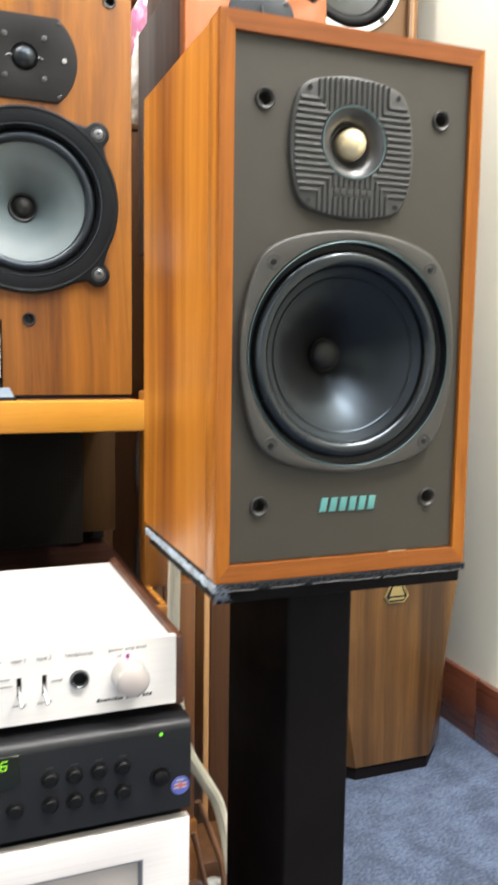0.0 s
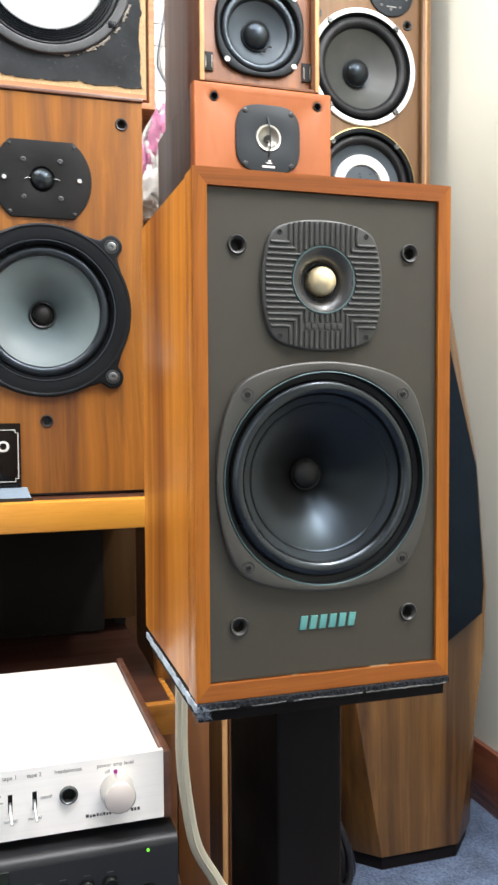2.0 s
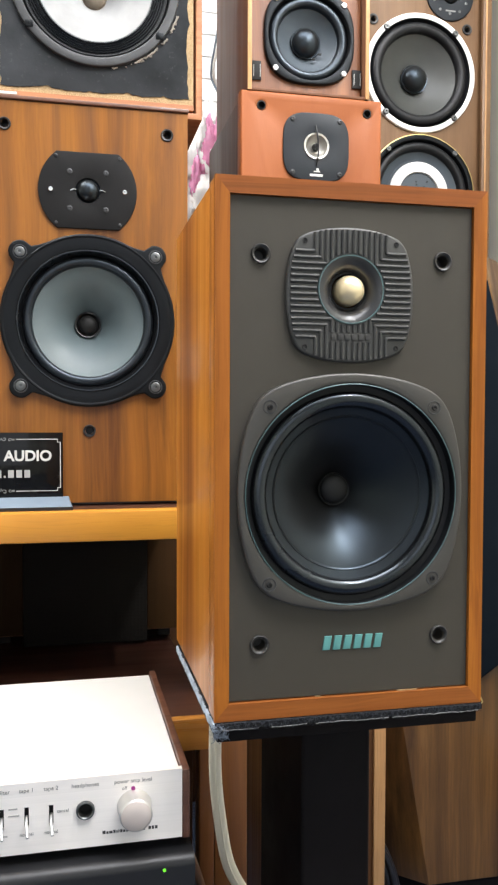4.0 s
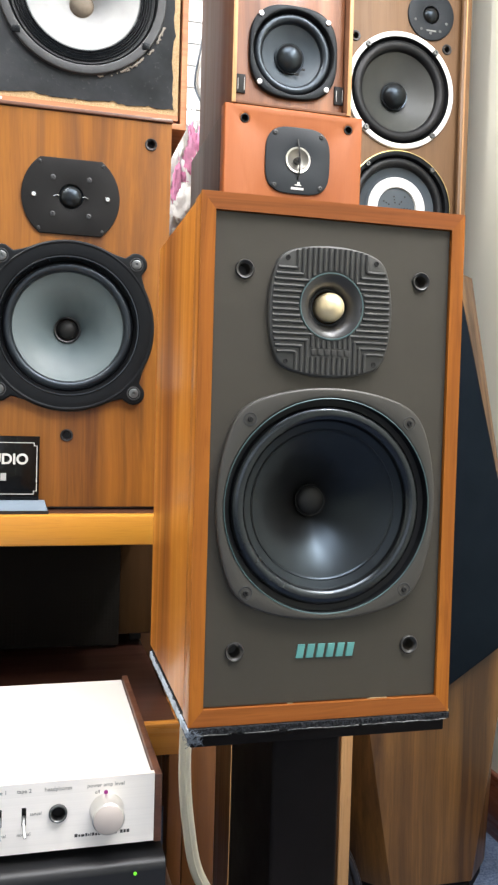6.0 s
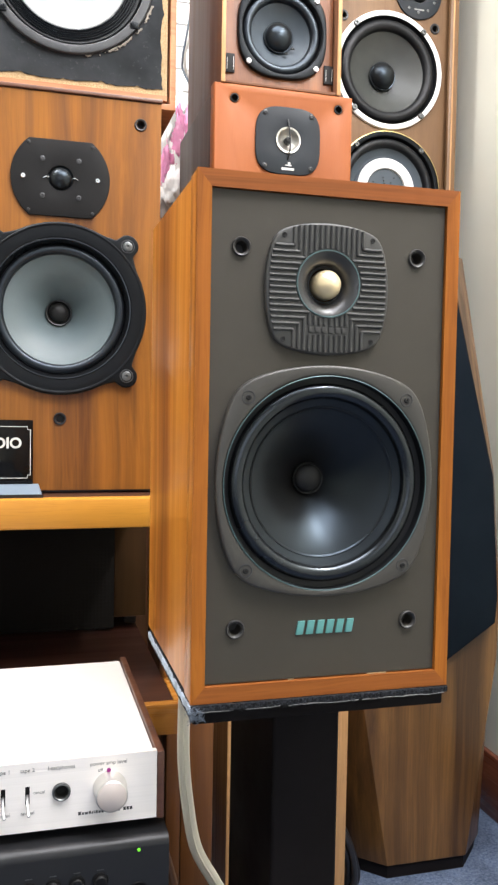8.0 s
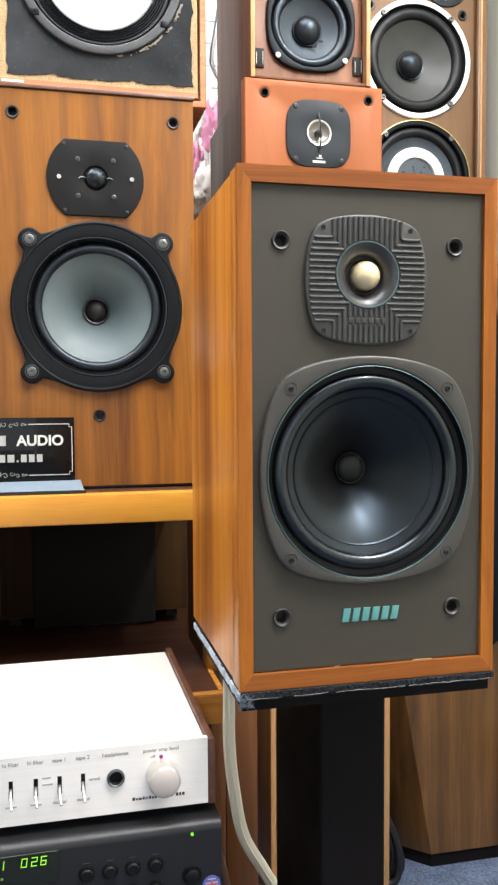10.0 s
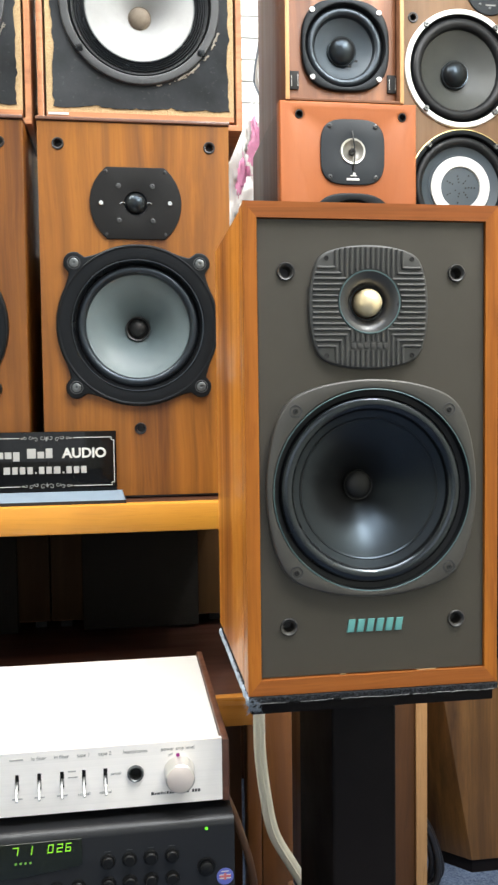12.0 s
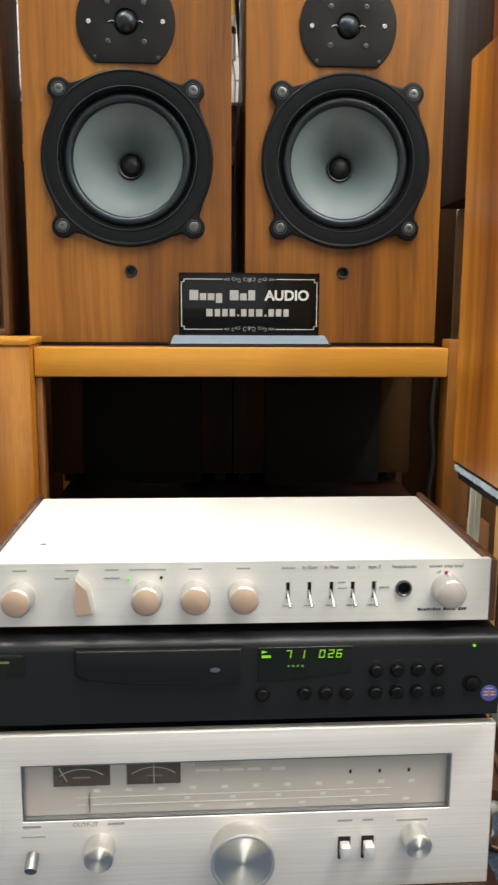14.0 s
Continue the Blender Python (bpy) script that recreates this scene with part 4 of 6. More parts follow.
def old_speaker(x, w):
    sp = thing("old_speaker", x, 1.155, 1.2622, "old wooden speaker with black felt baffle and bare white cone", "speaker", "old pair on top of the walnut pair")
    h = 0.5065
    part("cabinet", shell(w, h, 0.165, 0.0125, 0.14, 0.0012), ROSE, sp)
    part("bottom_rail", box(-w / 2 + 0.0128, w / 2 - 0.0128, 0.0001, 0.012, 0.0127, 0.0200), ROSE, sp)
    part("chipboard_lining", plate(rect(-w / 2 + 0.0128, w / 2 - 0.0128, 0.0202, h - 0.0128), [rect(-w / 2 + 0.0300, w / 2 - 0.0300, 0.0380, h - 0.030)], 0.0022, 0.020), CHIPBOARD, sp)
    # felt with torn edges
    def ragged(x0, x1, z0, z1):
        pts = []
        for (ax, az), (bx, bz) in (((x0, z0), (x1, z0)), ((x1, z0), (x1, z1)), ((x1, z1), (x0, z1)), ((x0, z1), (x0, z0))):
            for k in range(60):
                t = k / 60
                j = 0.0038 * noise.noise(((ax + (bx - ax) * t) * 30 + x, (az + (bz - az) * t) * 30, 1.7)) + 0.0052 * max(0.0, noise.noise(((ax + (bx - ax) * t) * 120 + x, (az + (bz - az) * t) * 120, 4.1))) - 0.0006 + random.uniform(-0.0004, 0.0004)
                pts.append((ax + (bx - ax) * t + (j if ax == bx else 0), az + (bz - az) * t + (j if az == bz else 0)))
        return pts
    cz = 0.1810
    part("felt_baffle", plate(ragged(-w / 2 + 0.0225, w / 2 - 0.0215, 0.0285, h - 0.018), [circle(0.112, 72, 0, cz)], 0.0008, 0.0020), FELT, sp)
    unit = drive_unit(sp, "woofer", circle(0.1190, 96), FRAME_GREY, (0, 0.0008, cz), 0.1060, 0.1040, (0.1040, 0.1000), (0.0815, 0.0180, 0.042), (0.0165, 0.011, 0.046),
                      (RUBBER, WHITE_CONE, TAN_CAP), [(0.112 * math.cos(a), 0.112 * math.sin(a)) for a in (0.65, 2.49, 3.79, 5.63)], 0.0040, None, 0.006, 0.003, BASKET, -0.12)
    part("cone_edge", lathe([(0.0820, 0.0030), (0.0800, 0.0042), (0.0765, 0.0064)], 96), CONE_EDGE, unit)
    for k in range(6):
        r = 0.1010 - 0.0034 * k
        part("surround_pleat", lathe([(r + 0.0015, 0.0055), (r + 0.0008, 0.0012), (r, 0.0004), (r - 0.0008, 0.0012), (r - 0.0018, 0.0055)], 96), RUBBER_SHINE, unit)
    for a in (2.49, 3.79, 5.63):
        q = part("lug", box(-0.006, 0.006, -0.0075, -0.001, -0.005, 0.005, 0.002), BASKET, unit, at=(0.114 * math.cos(a), 0, 0.114 * math.sin(a)))
    crumbs = []
    for k in range(46):
        a = random.uniform(5.05, 6.0)
        r = 0.1205 + random.uniform(0, 0.0035)
        s = random.uniform(0.0004, 0.0011)
        crumbs.append(box(r * math.cos(a) - s, r * math.cos(a) + s * 1.6, -0.0015, 0.0005, r * math.sin(a) - s, r * math.sin(a) + s, s * 0.4, 1))
    for a0, a1, r in ((5.18, 5.30, 0.1212), (5.36, 5.52, 0.1220), (5.60, 5.68, 0.1235), (5.78, 5.98, 0.1216), (4.90, 4.97, 0.1208)):
        crumbs.append(tube([((r + random.uniform(-0.0012, 0.0012)) * math.cos(a0 + (a1 - a0) * k / 5), -0.0012, (r + random.uniform(-0.0012, 0.0012)) * math.sin(a0 + (a1 - a0) * k / 5)) for k in range(6)], random.uniform(0.0008, 0.0015), 6, 0.7, 3))
    tagged(part("dry_glue", merge(*crumbs), CRUMB, unit, "dry glue crumbs along the rim"), kind="stuff")
    part("maker_mark", bars([(-0.012, 0.0, -0.036, -0.0335), (0.004, 0.011, -0.040, -0.0375)], 0.0345, 0.002), DIM_INK, unit)
    part("name_strip", bars([(-0.138, -0.108, 0.0148, 0.0185)], 0.0, 0.001), PALE_INK, sp)
    return sp


old_speaker(0.1355, 0.3060)
old_speaker(-0.1795, 0.3060)

# ---- dark-grilled speakers on the lower deck ----
for x in (-0.181, 0.122):
    sp = thing("grille_speaker", x, 1.290, 0.4575, "wooden speaker with black mesh grille in the shade below the shelf", "speaker", "grille pair on the lower deck")
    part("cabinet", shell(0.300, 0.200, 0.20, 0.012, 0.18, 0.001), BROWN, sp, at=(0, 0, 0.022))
    # same strips in two browns: deeper shade painted into the inner ones
    part("side_strip", box(-0.150, -0.098, -0.004, 0.012, 0.024, 0.222, 0.001), SHADE_STRIP if x < 0 else INNER_SHADE, sp)
    part("side_strip", box(0.098, 0.150, -0.004, 0.012, 0.024, 0.222, 0.001), INNER_SHADE if x < 0 else SHADE_STRIP, sp)
    part("grille", box(-0.0975, 0.0975, -0.008, 0.010, 0.006, 0.221, 0.002), MESH_GRILLE, sp)
    for fx in (-0.13, 0.13):
        for fy in (0.05, 0.18):
            part("foot", box(fx - 0.01, fx + 0.01, fy - 0.01, fy + 0.01, 0.0005, 0.0218, 0.002), VOID, sp)

# ---- the name board on the shelf ----
sign = thing("name_board", -0.0115, 1.0600, 0.7057, "black acrylic name board with pale print on a grey plinth", "sign")
base_bm = box(-0.1120, 0.1120, 0.0, 0.046, 0.0, 0.0145)
for v in base_bm.verts:
    if v.co.z > 0.01:
        v.co.x *= 0.955
        v.co.y = 0.026 if v.co.y < 0.02 else 0.044
part("plinth", base_bm, SLATE_BASE, sign)
part("plinth_edge", box(-0.1125, 0.1125, -0.0015, -0.0002, 0.0, 0.0045), BLACK, sign)
SY = 0.0370
part("board", box(-0.0995, 0.0995, SY, SY + 0.005, 0.0140, 0.1020, 0.0008), ACRYLIC, sign)
frame_bars = [(-0.092, -0.038, 0.0925, 0.0935), (0.038, 0.092, 0.0925, 0.0935), (-0.092, -0.038, 0.0225, 0.0235), (0.038, 0.092, 0.0225, 0.0235),
              (-0.0965, -0.0955, 0.027, 0.089), (0.0955, 0.0965, 0.027, 0.089), (-0.0965, -0.092, 0.0885, 0.0893), (0.092, 0.0965, 0.0885, 0.0893),
              (-0.0965, -0.092, 0.0267, 0.0275), (0.092, 0.0965, 0.0267, 0.0275), (-0.0925, -0.0917, 0.0885, 0.0935), (0.0917, 0.0925, 0.0885, 0.0935),
              (-0.0925, -0.0917, 0.0225, 0.0275), (0.0917, 0.0925, 0.0225, 0.0275)]
for q in frame_bars:
    part("border_line", bars([q], SY, 0.0004), PALE_INK, sign)
part("word", lettering("AUDIO", 0.0195, 0.0535, SY - 0.0006, 0.0700, "CENTER", 0.0006), PALE_INK, sign, "pale printed word")
# plain bars, one to a character
bx = -0.0845
for wide, low, tall in ((105, 0, 140), (75, 0, 95), (80, 0, 95), (75, -38, 133), (0, 0, 0), (105, 0, 140), (80, 0, 95), (80, 0, 140)):
    if wide:
        part("print_bar", bars([(bx, bx + wide * 0.000118, 0.0638 + low * 0.0001, 0.0638 + (low + tall) * 0.0001)], SY, 0.0004), PRINT_INK, sign)
    bx += wide * 0.000118 + (0.0022 if wide else 0.0085)
bx = -0.0610
for wide in (90, 75, 75, 75, 25, 75, 75, 90, 25, 75, 75, 75):
    part("print_bar", bars([(bx, bx + wide * 0.0001, 0.0412, 0.0440 if wide == 25 else 0.0515)], SY, 0.0004), PRINT_INK, sign)
    bx += wide * 0.0001 + 0.0031
def scroll(x, z, r, turn, hand):
    """A small curling tendril of print."""
    pts = []
    for k in range(11):
        a, q = turn + hand * 0.62 * k, r * (1 - 0.082 * k)
        pts.append((x + q * math.cos(a), SY - 0.0002, z + q * math.sin(a)))
    return tube(pts, 0.00055, 5, 0.4, 2)


for zc in (0.0925, 0.0235):
    up = 1 if zc > 0.05 else -1
    for sgn in (-1, 1):
        for x, z, r, turn in ((0.0060, 0.0010, 0.0042, 2.6), (0.0150, -0.0020, 0.0036, 0.4), (0.0225, 0.0014, 0.0034, 2.9), (0.0300, -0.0004, 0.0026, 0.2)):
            part("ornament", scroll(sgn * x, zc + up * z, r, turn if sgn > 0 else math.pi - turn, sgn * up), DIM_INK, sign)
        part("ornament", plate([(sgn * 0.034 + a, zc + b) for a, b in squircle(0.0024, 0.0013, 1.6, 12)], [], SY - 0.0004, SY), DIM_INK, sign)
    part("ornament", plate([(a, zc - up * 0.001 + b) for a, b in squircle(0.0016, 0.0034, 1.5, 12)], [], SY - 0.0004, SY), DIM_INK, sign)

# ---- the hi-fi stack ----
amp = thing("amplifier", -0.0394, 0.6204, 0.4725, "pale silver amplifier with dark wooden cheeks on the disc player", "amplifier", rz=0.4)
part("lid", box(-0.2260, 0.2260, 0.006, 0.268, 0.010, 0.0610, 0.0015), AMP_TOP, amp)
face = part("front_panel", plate(rect(-0.2262, 0.2262, 0.0085, 0.0665), [circle(0.0052, 24, 0.1468, 0.0398)] + [rect(q - 0.0018, q + 0.0018, 0.0300, 0.0465) for q in (0.0418, 0.0612, 0.0812, 0.1005, 0.1197)], 0.0, 0.0058), ALU_FACE, amp)
for sgn in (-1, 1):
    part("cheek", box(min(sgn * 0.2265, sgn * 0.2330), max(sgn * 0.2265, sgn * 0.2330), 0.001, 0.270, 0.0065, 0.0650, 0.001), WALNUT_DARK, amp, "dark walnut side cheek")
for fx in (-0.20, 0.20):
    for fy in (0.03, 0.24):
        part("foot", box(fx - 0.012, fx + 0.012, fy - 0.012, fy + 0.012, 0, 0.0099, 0.002), BLACK, amp)


def knob(parent, x, z, r, length, face_mat=KNOB_FACE, y=0.0, flare=0.0):
    k = part("knob", lathe([(r + flare, 0), (r, -length * 0.25), (r, -length + 0.001), (r - 0.001, -length), (0, -length)], 48), KNOB_SIDE, parent, at=(x, y, z))
    part("knob_cap", lathe([(r - 0.0011, -length - 0.0002), (r - 0.0016, -length - 0.0006), (0, -length - 0.0006)], 48), face_mat, k)
    return k


for kx in (-0.1965, -0.0840, -0.0412, 0.0015, 0.1865):
    knob(amp, kx, 0.0362 if kx < 0.1 else 0.0388, 0.0128 if kx < 0.1 else 0.0132, 0.018, KNOB_FACE if kx < 0.1 else PALE_KNOB, flare=0.001)
sel = [(-0.0045, 0.0185), (0.0060, 0.0080), (0.0098, -0.0150), (-0.0045, -0.0165), (-0.0070, -0.004)]
sk = part("selector_knob", plate(sel, [], -0.015, 0.0, 0.0015), KNOB_SIDE, amp, at=(-0.1405, 0, 0.0390))
part("knob_cap", plate([(a * 0.88, b * 0.9) for a, b in sel], [], -0.0156, -0.0151), KNOB_FACE, sk)
for q in (0.0418, 0.0612, 0.0812, 0.1005, 0.1197):
    part("switch_slot", box(q - 0.0018, q + 0.0018, 0.0040, 0.0045, 0.0300, 0.0465), VOID, amp)
    part("switch_lever", tube([(q, 0.004, 0.0375), (q, -0.004, 0.0340), (q + 0.0010, -0.0125, 0.0275)], 0.0012, 10, 1.0, 4), PALE_SCREW, amp)
jack = part("headphone_jack", lathe([(0.0076, -0.0002), (0.0074, -0.0024), (0.0064, -0.0028), (0.0056, -0.0020)], 36), LUG_SCREW, amp, "dull metal jack ring", at=(0.1468, 0, 0.0398))
part("jack_hole", lathe([(0.0057, -0.0021), (0.0050, -0.0002), (0.0048, 0.0052), (0, 0.0054)], 36), VOID, jack)
part("lamp_lens", lathe([(0.0013, 0), (0.0013, -0.001), (0, -0.0014)], 16), GREEN_LED, amp, "small green lamp", at=(-0.1005, -0.0001, 0.0517))
part("lamp_lens", lathe([(0.0014, 0), (0.0014, -0.001), (0, -0.0014)], 16), VOID, amp, at=(-0.0715, -0.0001, 0.0527))
part("lamp_lens", lathe([(0.0017, 0), (0.0017, -0.001), (0, -0.0014)], 16), RED_LED, amp, "small magenta lamp", at=(0.1855, -0.0001, 0.0540))
for text, x, z, size in (("lo filter", 0.0612, 0.0602, 0.0046), ("hi filter", 0.0812, 0.0602, 0.0046), ("tape 1", 0.1005, 0.0602, 0.0046), ("tape 2", 0.1197, 0.0602, 0.0046),
                         ("headphones", 0.1468, 0.0602, 0.0046), ("power amp level", 0.1855, 0.0602, 0.0046), ("off", 0.1785, 0.0545, 0.0040), ("cancel", 0.1290, 0.0410, 0.0038),
                         ("normal", 0.1197, 0.0245, 0.0038), ("normal", 0.1005, 0.0245, 0.0038)):
    part("word", lettering(text, size, x, -0.0001, z), GREY_INK, amp)
tiny = [(x - 0.006, x + 0.006, 0.0594, 0.0608) for x in (-0.1955, -0.150, -0.115, -0.0415, 0.0015, 0.0418)] + [(-0.100, -0.067, 0.0594, 0.0608), (-0.165, -0.153, 0.0520, 0.0533), (-0.122, -0.108, 0.0520, 0.0533)]
tiny += [(x - 0.0045, x + 0.0045, 0.0239, 0.0251) for x in (0.0418, 0.0612, 0.0812)] + [(0.0865, 0.0935, 0.0455, 0.0467), (0.0865, 0.095, 0.0400, 0.0412)]
for q in tiny:
    part("print_bar", bars([q], 0.0, 0.0003), FAINT_INK, amp)
mx = 0.1605
for wide, tall in ((17, 21), (11, 15), (18, 15), (12, 20), (7, 15), (5, 20), (12, 20), (12, 15), (12, 15), (0, 0), (15, 21), (11, 15), (12, 20), (5, 20), (12, 15), (0, 0), (14, 21), (13, 21), (15, 21)):
    if wide:
        part("maker_mark", bars([(mx, mx + wide * 0.000145, 0.0181, 0.0181 + tall * 0.000125)], 0.0, 0.0003), INK, amp)
    mx += wide * 0.000145 + (0.0007 if wide else 0.0022)
part("lid_mark", box(-0.1925, -0.1865, 0.075, 0.080, 0.0610, 0.0614), GREY_INK, amp)

CAPTION = worn("dim_caption_ink", (0.07, 0.07, 0.07), 0.5, vary=0.2, relief=0)
cd = thing("disc_player", -0.0389, 0.6038, 0.3860, "slate-black compact disc player with green display, on the tuner", "disc player", rz=0.8)
body = box(-0.2345, 0.2345, 0.0, 0.285, 0.0100, 0.0860)
front_top = [e for e in body.edges if all(v.co.y < 0.01 and v.co.z > 0.05 for v in e.verts)]
bmesh.ops.bevel(body, geom=front_top, offset=0.0085, segments=6, affect="EDGES", profile=0.5)
part("case", body, CD_BLACK, cd)
for fx in (-0.19, 0.19):
    for fy in (0.03, 0.24):
        part("foot", box(fx - 0.014, fx + 0.014, fy - 0.014, fy + 0.014, 0, 0.0099, 0.002), BLACK, cd)
tray = [(-0.1455, 0.0795), (-0.0015, 0.0795), (-0.0015, 0.0470), (-0.045, 0.0470), (-0.090, 0.0487), (-0.128, 0.0520), (-0.1405, 0.0545), (-0.1455, 0.0590)]
part("drawer_gap", plate([(a * 1.0 + (0.0028 if a > -0.07 else -0.0028), b + (0.0026 if b > 0.065 else -0.0026)) for a, b in tray], [], -0.0006, 0.001), VOID, cd)
drawer = part("drawer_front", plate(tray, [], -0.0042, -0.0004, 0.0015), CD_TRAY, cd)
part("disc_mark", plate(squircle(0.0045, 0.0022, 2, 20), [], -0.0047, -0.0043), SCREW, drawer, at=(-0.0245, 0, 0.0605))
part("display_window", plate([(0.0140, 0.0790), (0.0980, 0.0790), (0.0980, 0.0555), (0.0930, 0.0535), (0.0450, 0.0480), (0.0140, 0.0470)], [], -0.0012, 0.001, 0.0006), SCREEN, cd)


def seven(digit, x, z, h, w):
    """The lit strokes of one figure, slanted."""
    s = 0.0007
    strokes = {"a": (0, w, h, h), "b": (w, w, h / 2, h), "c": (w, w, 0, h / 2), "d": (0, w, 0, 0), "e": (0, 0, 0, h / 2), "f": (0, 0, h / 2, h), "g": (0, w, h / 2, h / 2)}
    lit = {"0": "abcdef", "1": "bc", "2": "abged", "6": "afgedc", "7": "abc", "5": "afgcd"}[digit]
    out = []
    for k in lit:
        x0, x1, z0, z1 = strokes[k]
        b = box(x0 - s / 2, x1 + s / 2, -0.0017, -0.0013, z0 - s / 2, z1 + s / 2)
        for v in b.verts:
            v.co.x += x + 0.14 * v.co.z
            v.co.z += z
        out.append(b)
    return merge(*out)


for d, x in (("7", 0.0385), ("1", 0.0505), ("0", 0.0685), ("2", 0.0765), ("6", 0.0838)):
    part("figure", seven(d, x, 0.0690, 0.0068, 0.0040), GREEN, cd, "lit green display figure")
part("lit_mark", plate([(0.0170, 0.0735), (0.0170, 0.0765), (0.0220, 0.0750)], [], -0.0017, -0.0013), GREEN, cd)
part("lit_mark", bars([(0.0170, 0.0250, 0.0695, 0.0718)], -0.0013, 0.0004), GREEN, cd)
for k in range(4):
    part("lit_dot", bars([(0.0400 + 0.0042 * k, 0.0418 + 0.0042 * k, 0.0605, 0.0622)], -0.0013, 0.0004), GREEN_DIM, cd)
button = None
for bx, bz in [(x, z) for z in (0.0550, 0.0340) for x in (0.1205, 0.1395, 0.1585, 0.1775)] + [(0.0180, 0.0345), (0.0560, 0.0350), (0.0750, 0.0347), (0.0940, 0.0345)]:
    if button is None:
        button = part("button", lathe([(0.0070, 0.0002), (0.0067, -0.0012), (0.0058, -0.0014), (0.0055, 0.0), (0.0053, -0.0034), (0.0043, -0.0044), (0, -0.0046)], 32), BUTTON, cd, at=(bx, 0, bz))
    else:
        again(button, (bx, 0, bz))
part("power_button", lathe([(0.0088, 0.0002), (0.0084, -0.0014), (0.0068, -0.0014), (0.0062, 0.001), (0.0060, -0.0036), (0.0048, -0.0046), (0, -0.0048)], 36), BUTTON, cd, at=(0.2085, 0, 0.0410))
for bx in (0.1205, 0.1395, 0.1585, 0.1775):
    part("button_caption", bars([(bx - 0.0028, bx + 0.0028, 0.0637, 0.0643)], 0.0, 0.0002), CAPTION, cd)
part("lamp_lens", lathe([(0.0013, 0), (0.0013, -0.001), (0, -0.0012)], 16), GREEN_LED, cd, "small green power lamp", at=(0.2090, -0.0001, 0.0770))
sticker = part("sticker", plate(circle(0.0078, 32), [], -0.0005, -0.0001), STICKER_BLUE, cd, "round blue sticker", at=(0.2255, 0, 0.0305))
part("sticker_print", bars([(-0.0052, 0.0052, -0.0006, 0.0010), (-0.0010, 0.0010, -0.0030, 0.0034)], -0.0006, 0.0002), STICKER_RED, sticker)
part("sticker_print", bars([(-0.0054, 0.0054, 0.0012, 0.0020), (-0.0054, 0.0054, -0.0022, -0.0012), (-0.0034, 0.0034, 0.0044, 0.0052)], -0.0005, 0.0002), PALE_INK, sticker)
part("badge", box(-0.2240, -0.1910, -0.0012, 0.0, 0.0560, 0.0770, 0.0006), SCREEN, cd)
part("badge_print", bars([(-0.2180, -0.2040, 0.0690, 0.0710)], -0.0012, 0.0003), GOLD, cd)

tuner = thing("tuner", -0.0394, 0.6076, 0.2230, "silver radio tuner with long dial window and round knobs", "tuner", rz=1.1)
part("case", box(-0.2330, 0.2330, 0.0060, 0.30, 0.004, 0.1600, 0.001), DULL_BLACK, tuner)
part("front_panel", plate(rect(-0.2345, 0.2345, 0.0, 0.1630), [rect(-0.1980, 0.1945, 0.0790, 0.1340)], -0.0040, 0.0058, 0.0008), TUNER_FACE, tuner)
part("window_edge", plate(rect(-0.1978, 0.1943, 0.0792, 0.1338), [rect(-0.1960, 0.1925, 0.0806, 0.1326)], -0.0030, 0.0040), SCREW, tuner)
scale = part("dial_plate", box(-0.1978, 0.1943, 0.0042, 0.0056, 0.0792, 0.1338), TUNER_SCALE, tuner)
for a, b, needle in ((-0.1705, -0.1195, (-0.165, 0.130, -0.158, 0.1150)), (-0.1045, -0.0555, (-0.0798, 0.1315, -0.0798, 0.1105))):
    meter = part("meter", box(a, b, 0.0022, 0.0040, 0.1095, 0.1300, 0.0004), METER, tuner)
    arc = [((a + b) / 2 + 0.034 * math.sin(t), 0.0018, 0.0925 + 0.034 * math.cos(t)) for t in [-0.62 + 0.124 * k for k in range(11)]]
    part("meter_arc", tube(arc, 0.0004, 5, 1, 2), PALE_INK, meter)
    x0, z0, x1, z1 = needle
    part("meter_needle", tube([(x0, 0.0016, z0 - 0.002), (x1, 0.0016, z1)], 0.0004, 5, 1, 1), PALE_INK, meter)
    part("meter_print", bars([((a + b) / 2 - 0.008, (a + b) / 2 + 0.008, 0.1175, 0.1186)], 0.0022, 0.0003), DIM_INK, meter)
marks = [(-0.1350 + 0.0292 * k, -0.1290 + 0.0292 * k, 0.1020, 0.1050) for k in range(11)] + [(-0.150, 0.140, 0.0965, 0.0970), (-0.150, 0.140, 0.0890, 0.0895)]
marks += [(-0.052 + 0.042 * k, -0.047 + 0.042 * k, 0.0920, 0.0945) for k in range(5)] + [(-0.044 + 0.049 * k, -0.038 + 0.049 * k, 0.0838, 0.0862) for k in range(5)]
marks += [(-0.0420, -0.020, 0.1190, 0.1215), (-0.016, 0.002, 0.1190, 0.1215), (0.006, 0.018, 0.1190, 0.1215), (0.028, 0.041, 0.1185, 0.1215)]
for q in marks:
    part("dial_print", bars([q], 0.0042, 0.0004), DIAL_INK, scale)
part("dial_print", bars([(-0.0415 + 0.0022 * k, -0.0408 + 0.0022 * k, 0.1240, 0.1300) for k in range(19)], 0.0042, 0.0004), GREY_INK, scale)
for k in range(3):
    part("indicator", box(0.1005 + 0.0275 * k, 0.1028 + 0.0275 * k, 0.0030, 0.0041, 0.1130, 0.1165, 0.0004), VOID, scale)
part("dial_pointer", box(-0.1393, -0.1382, 0.0018, 0.0030, 0.0830, 0.1020), SCREW, tuner)
pane = part("dial_glass", box(-0.1958, 0.1923, -0.0012, -0.0004, 0.0808, 0.1324), PANE, tuner)
pane.visible_shadow = False
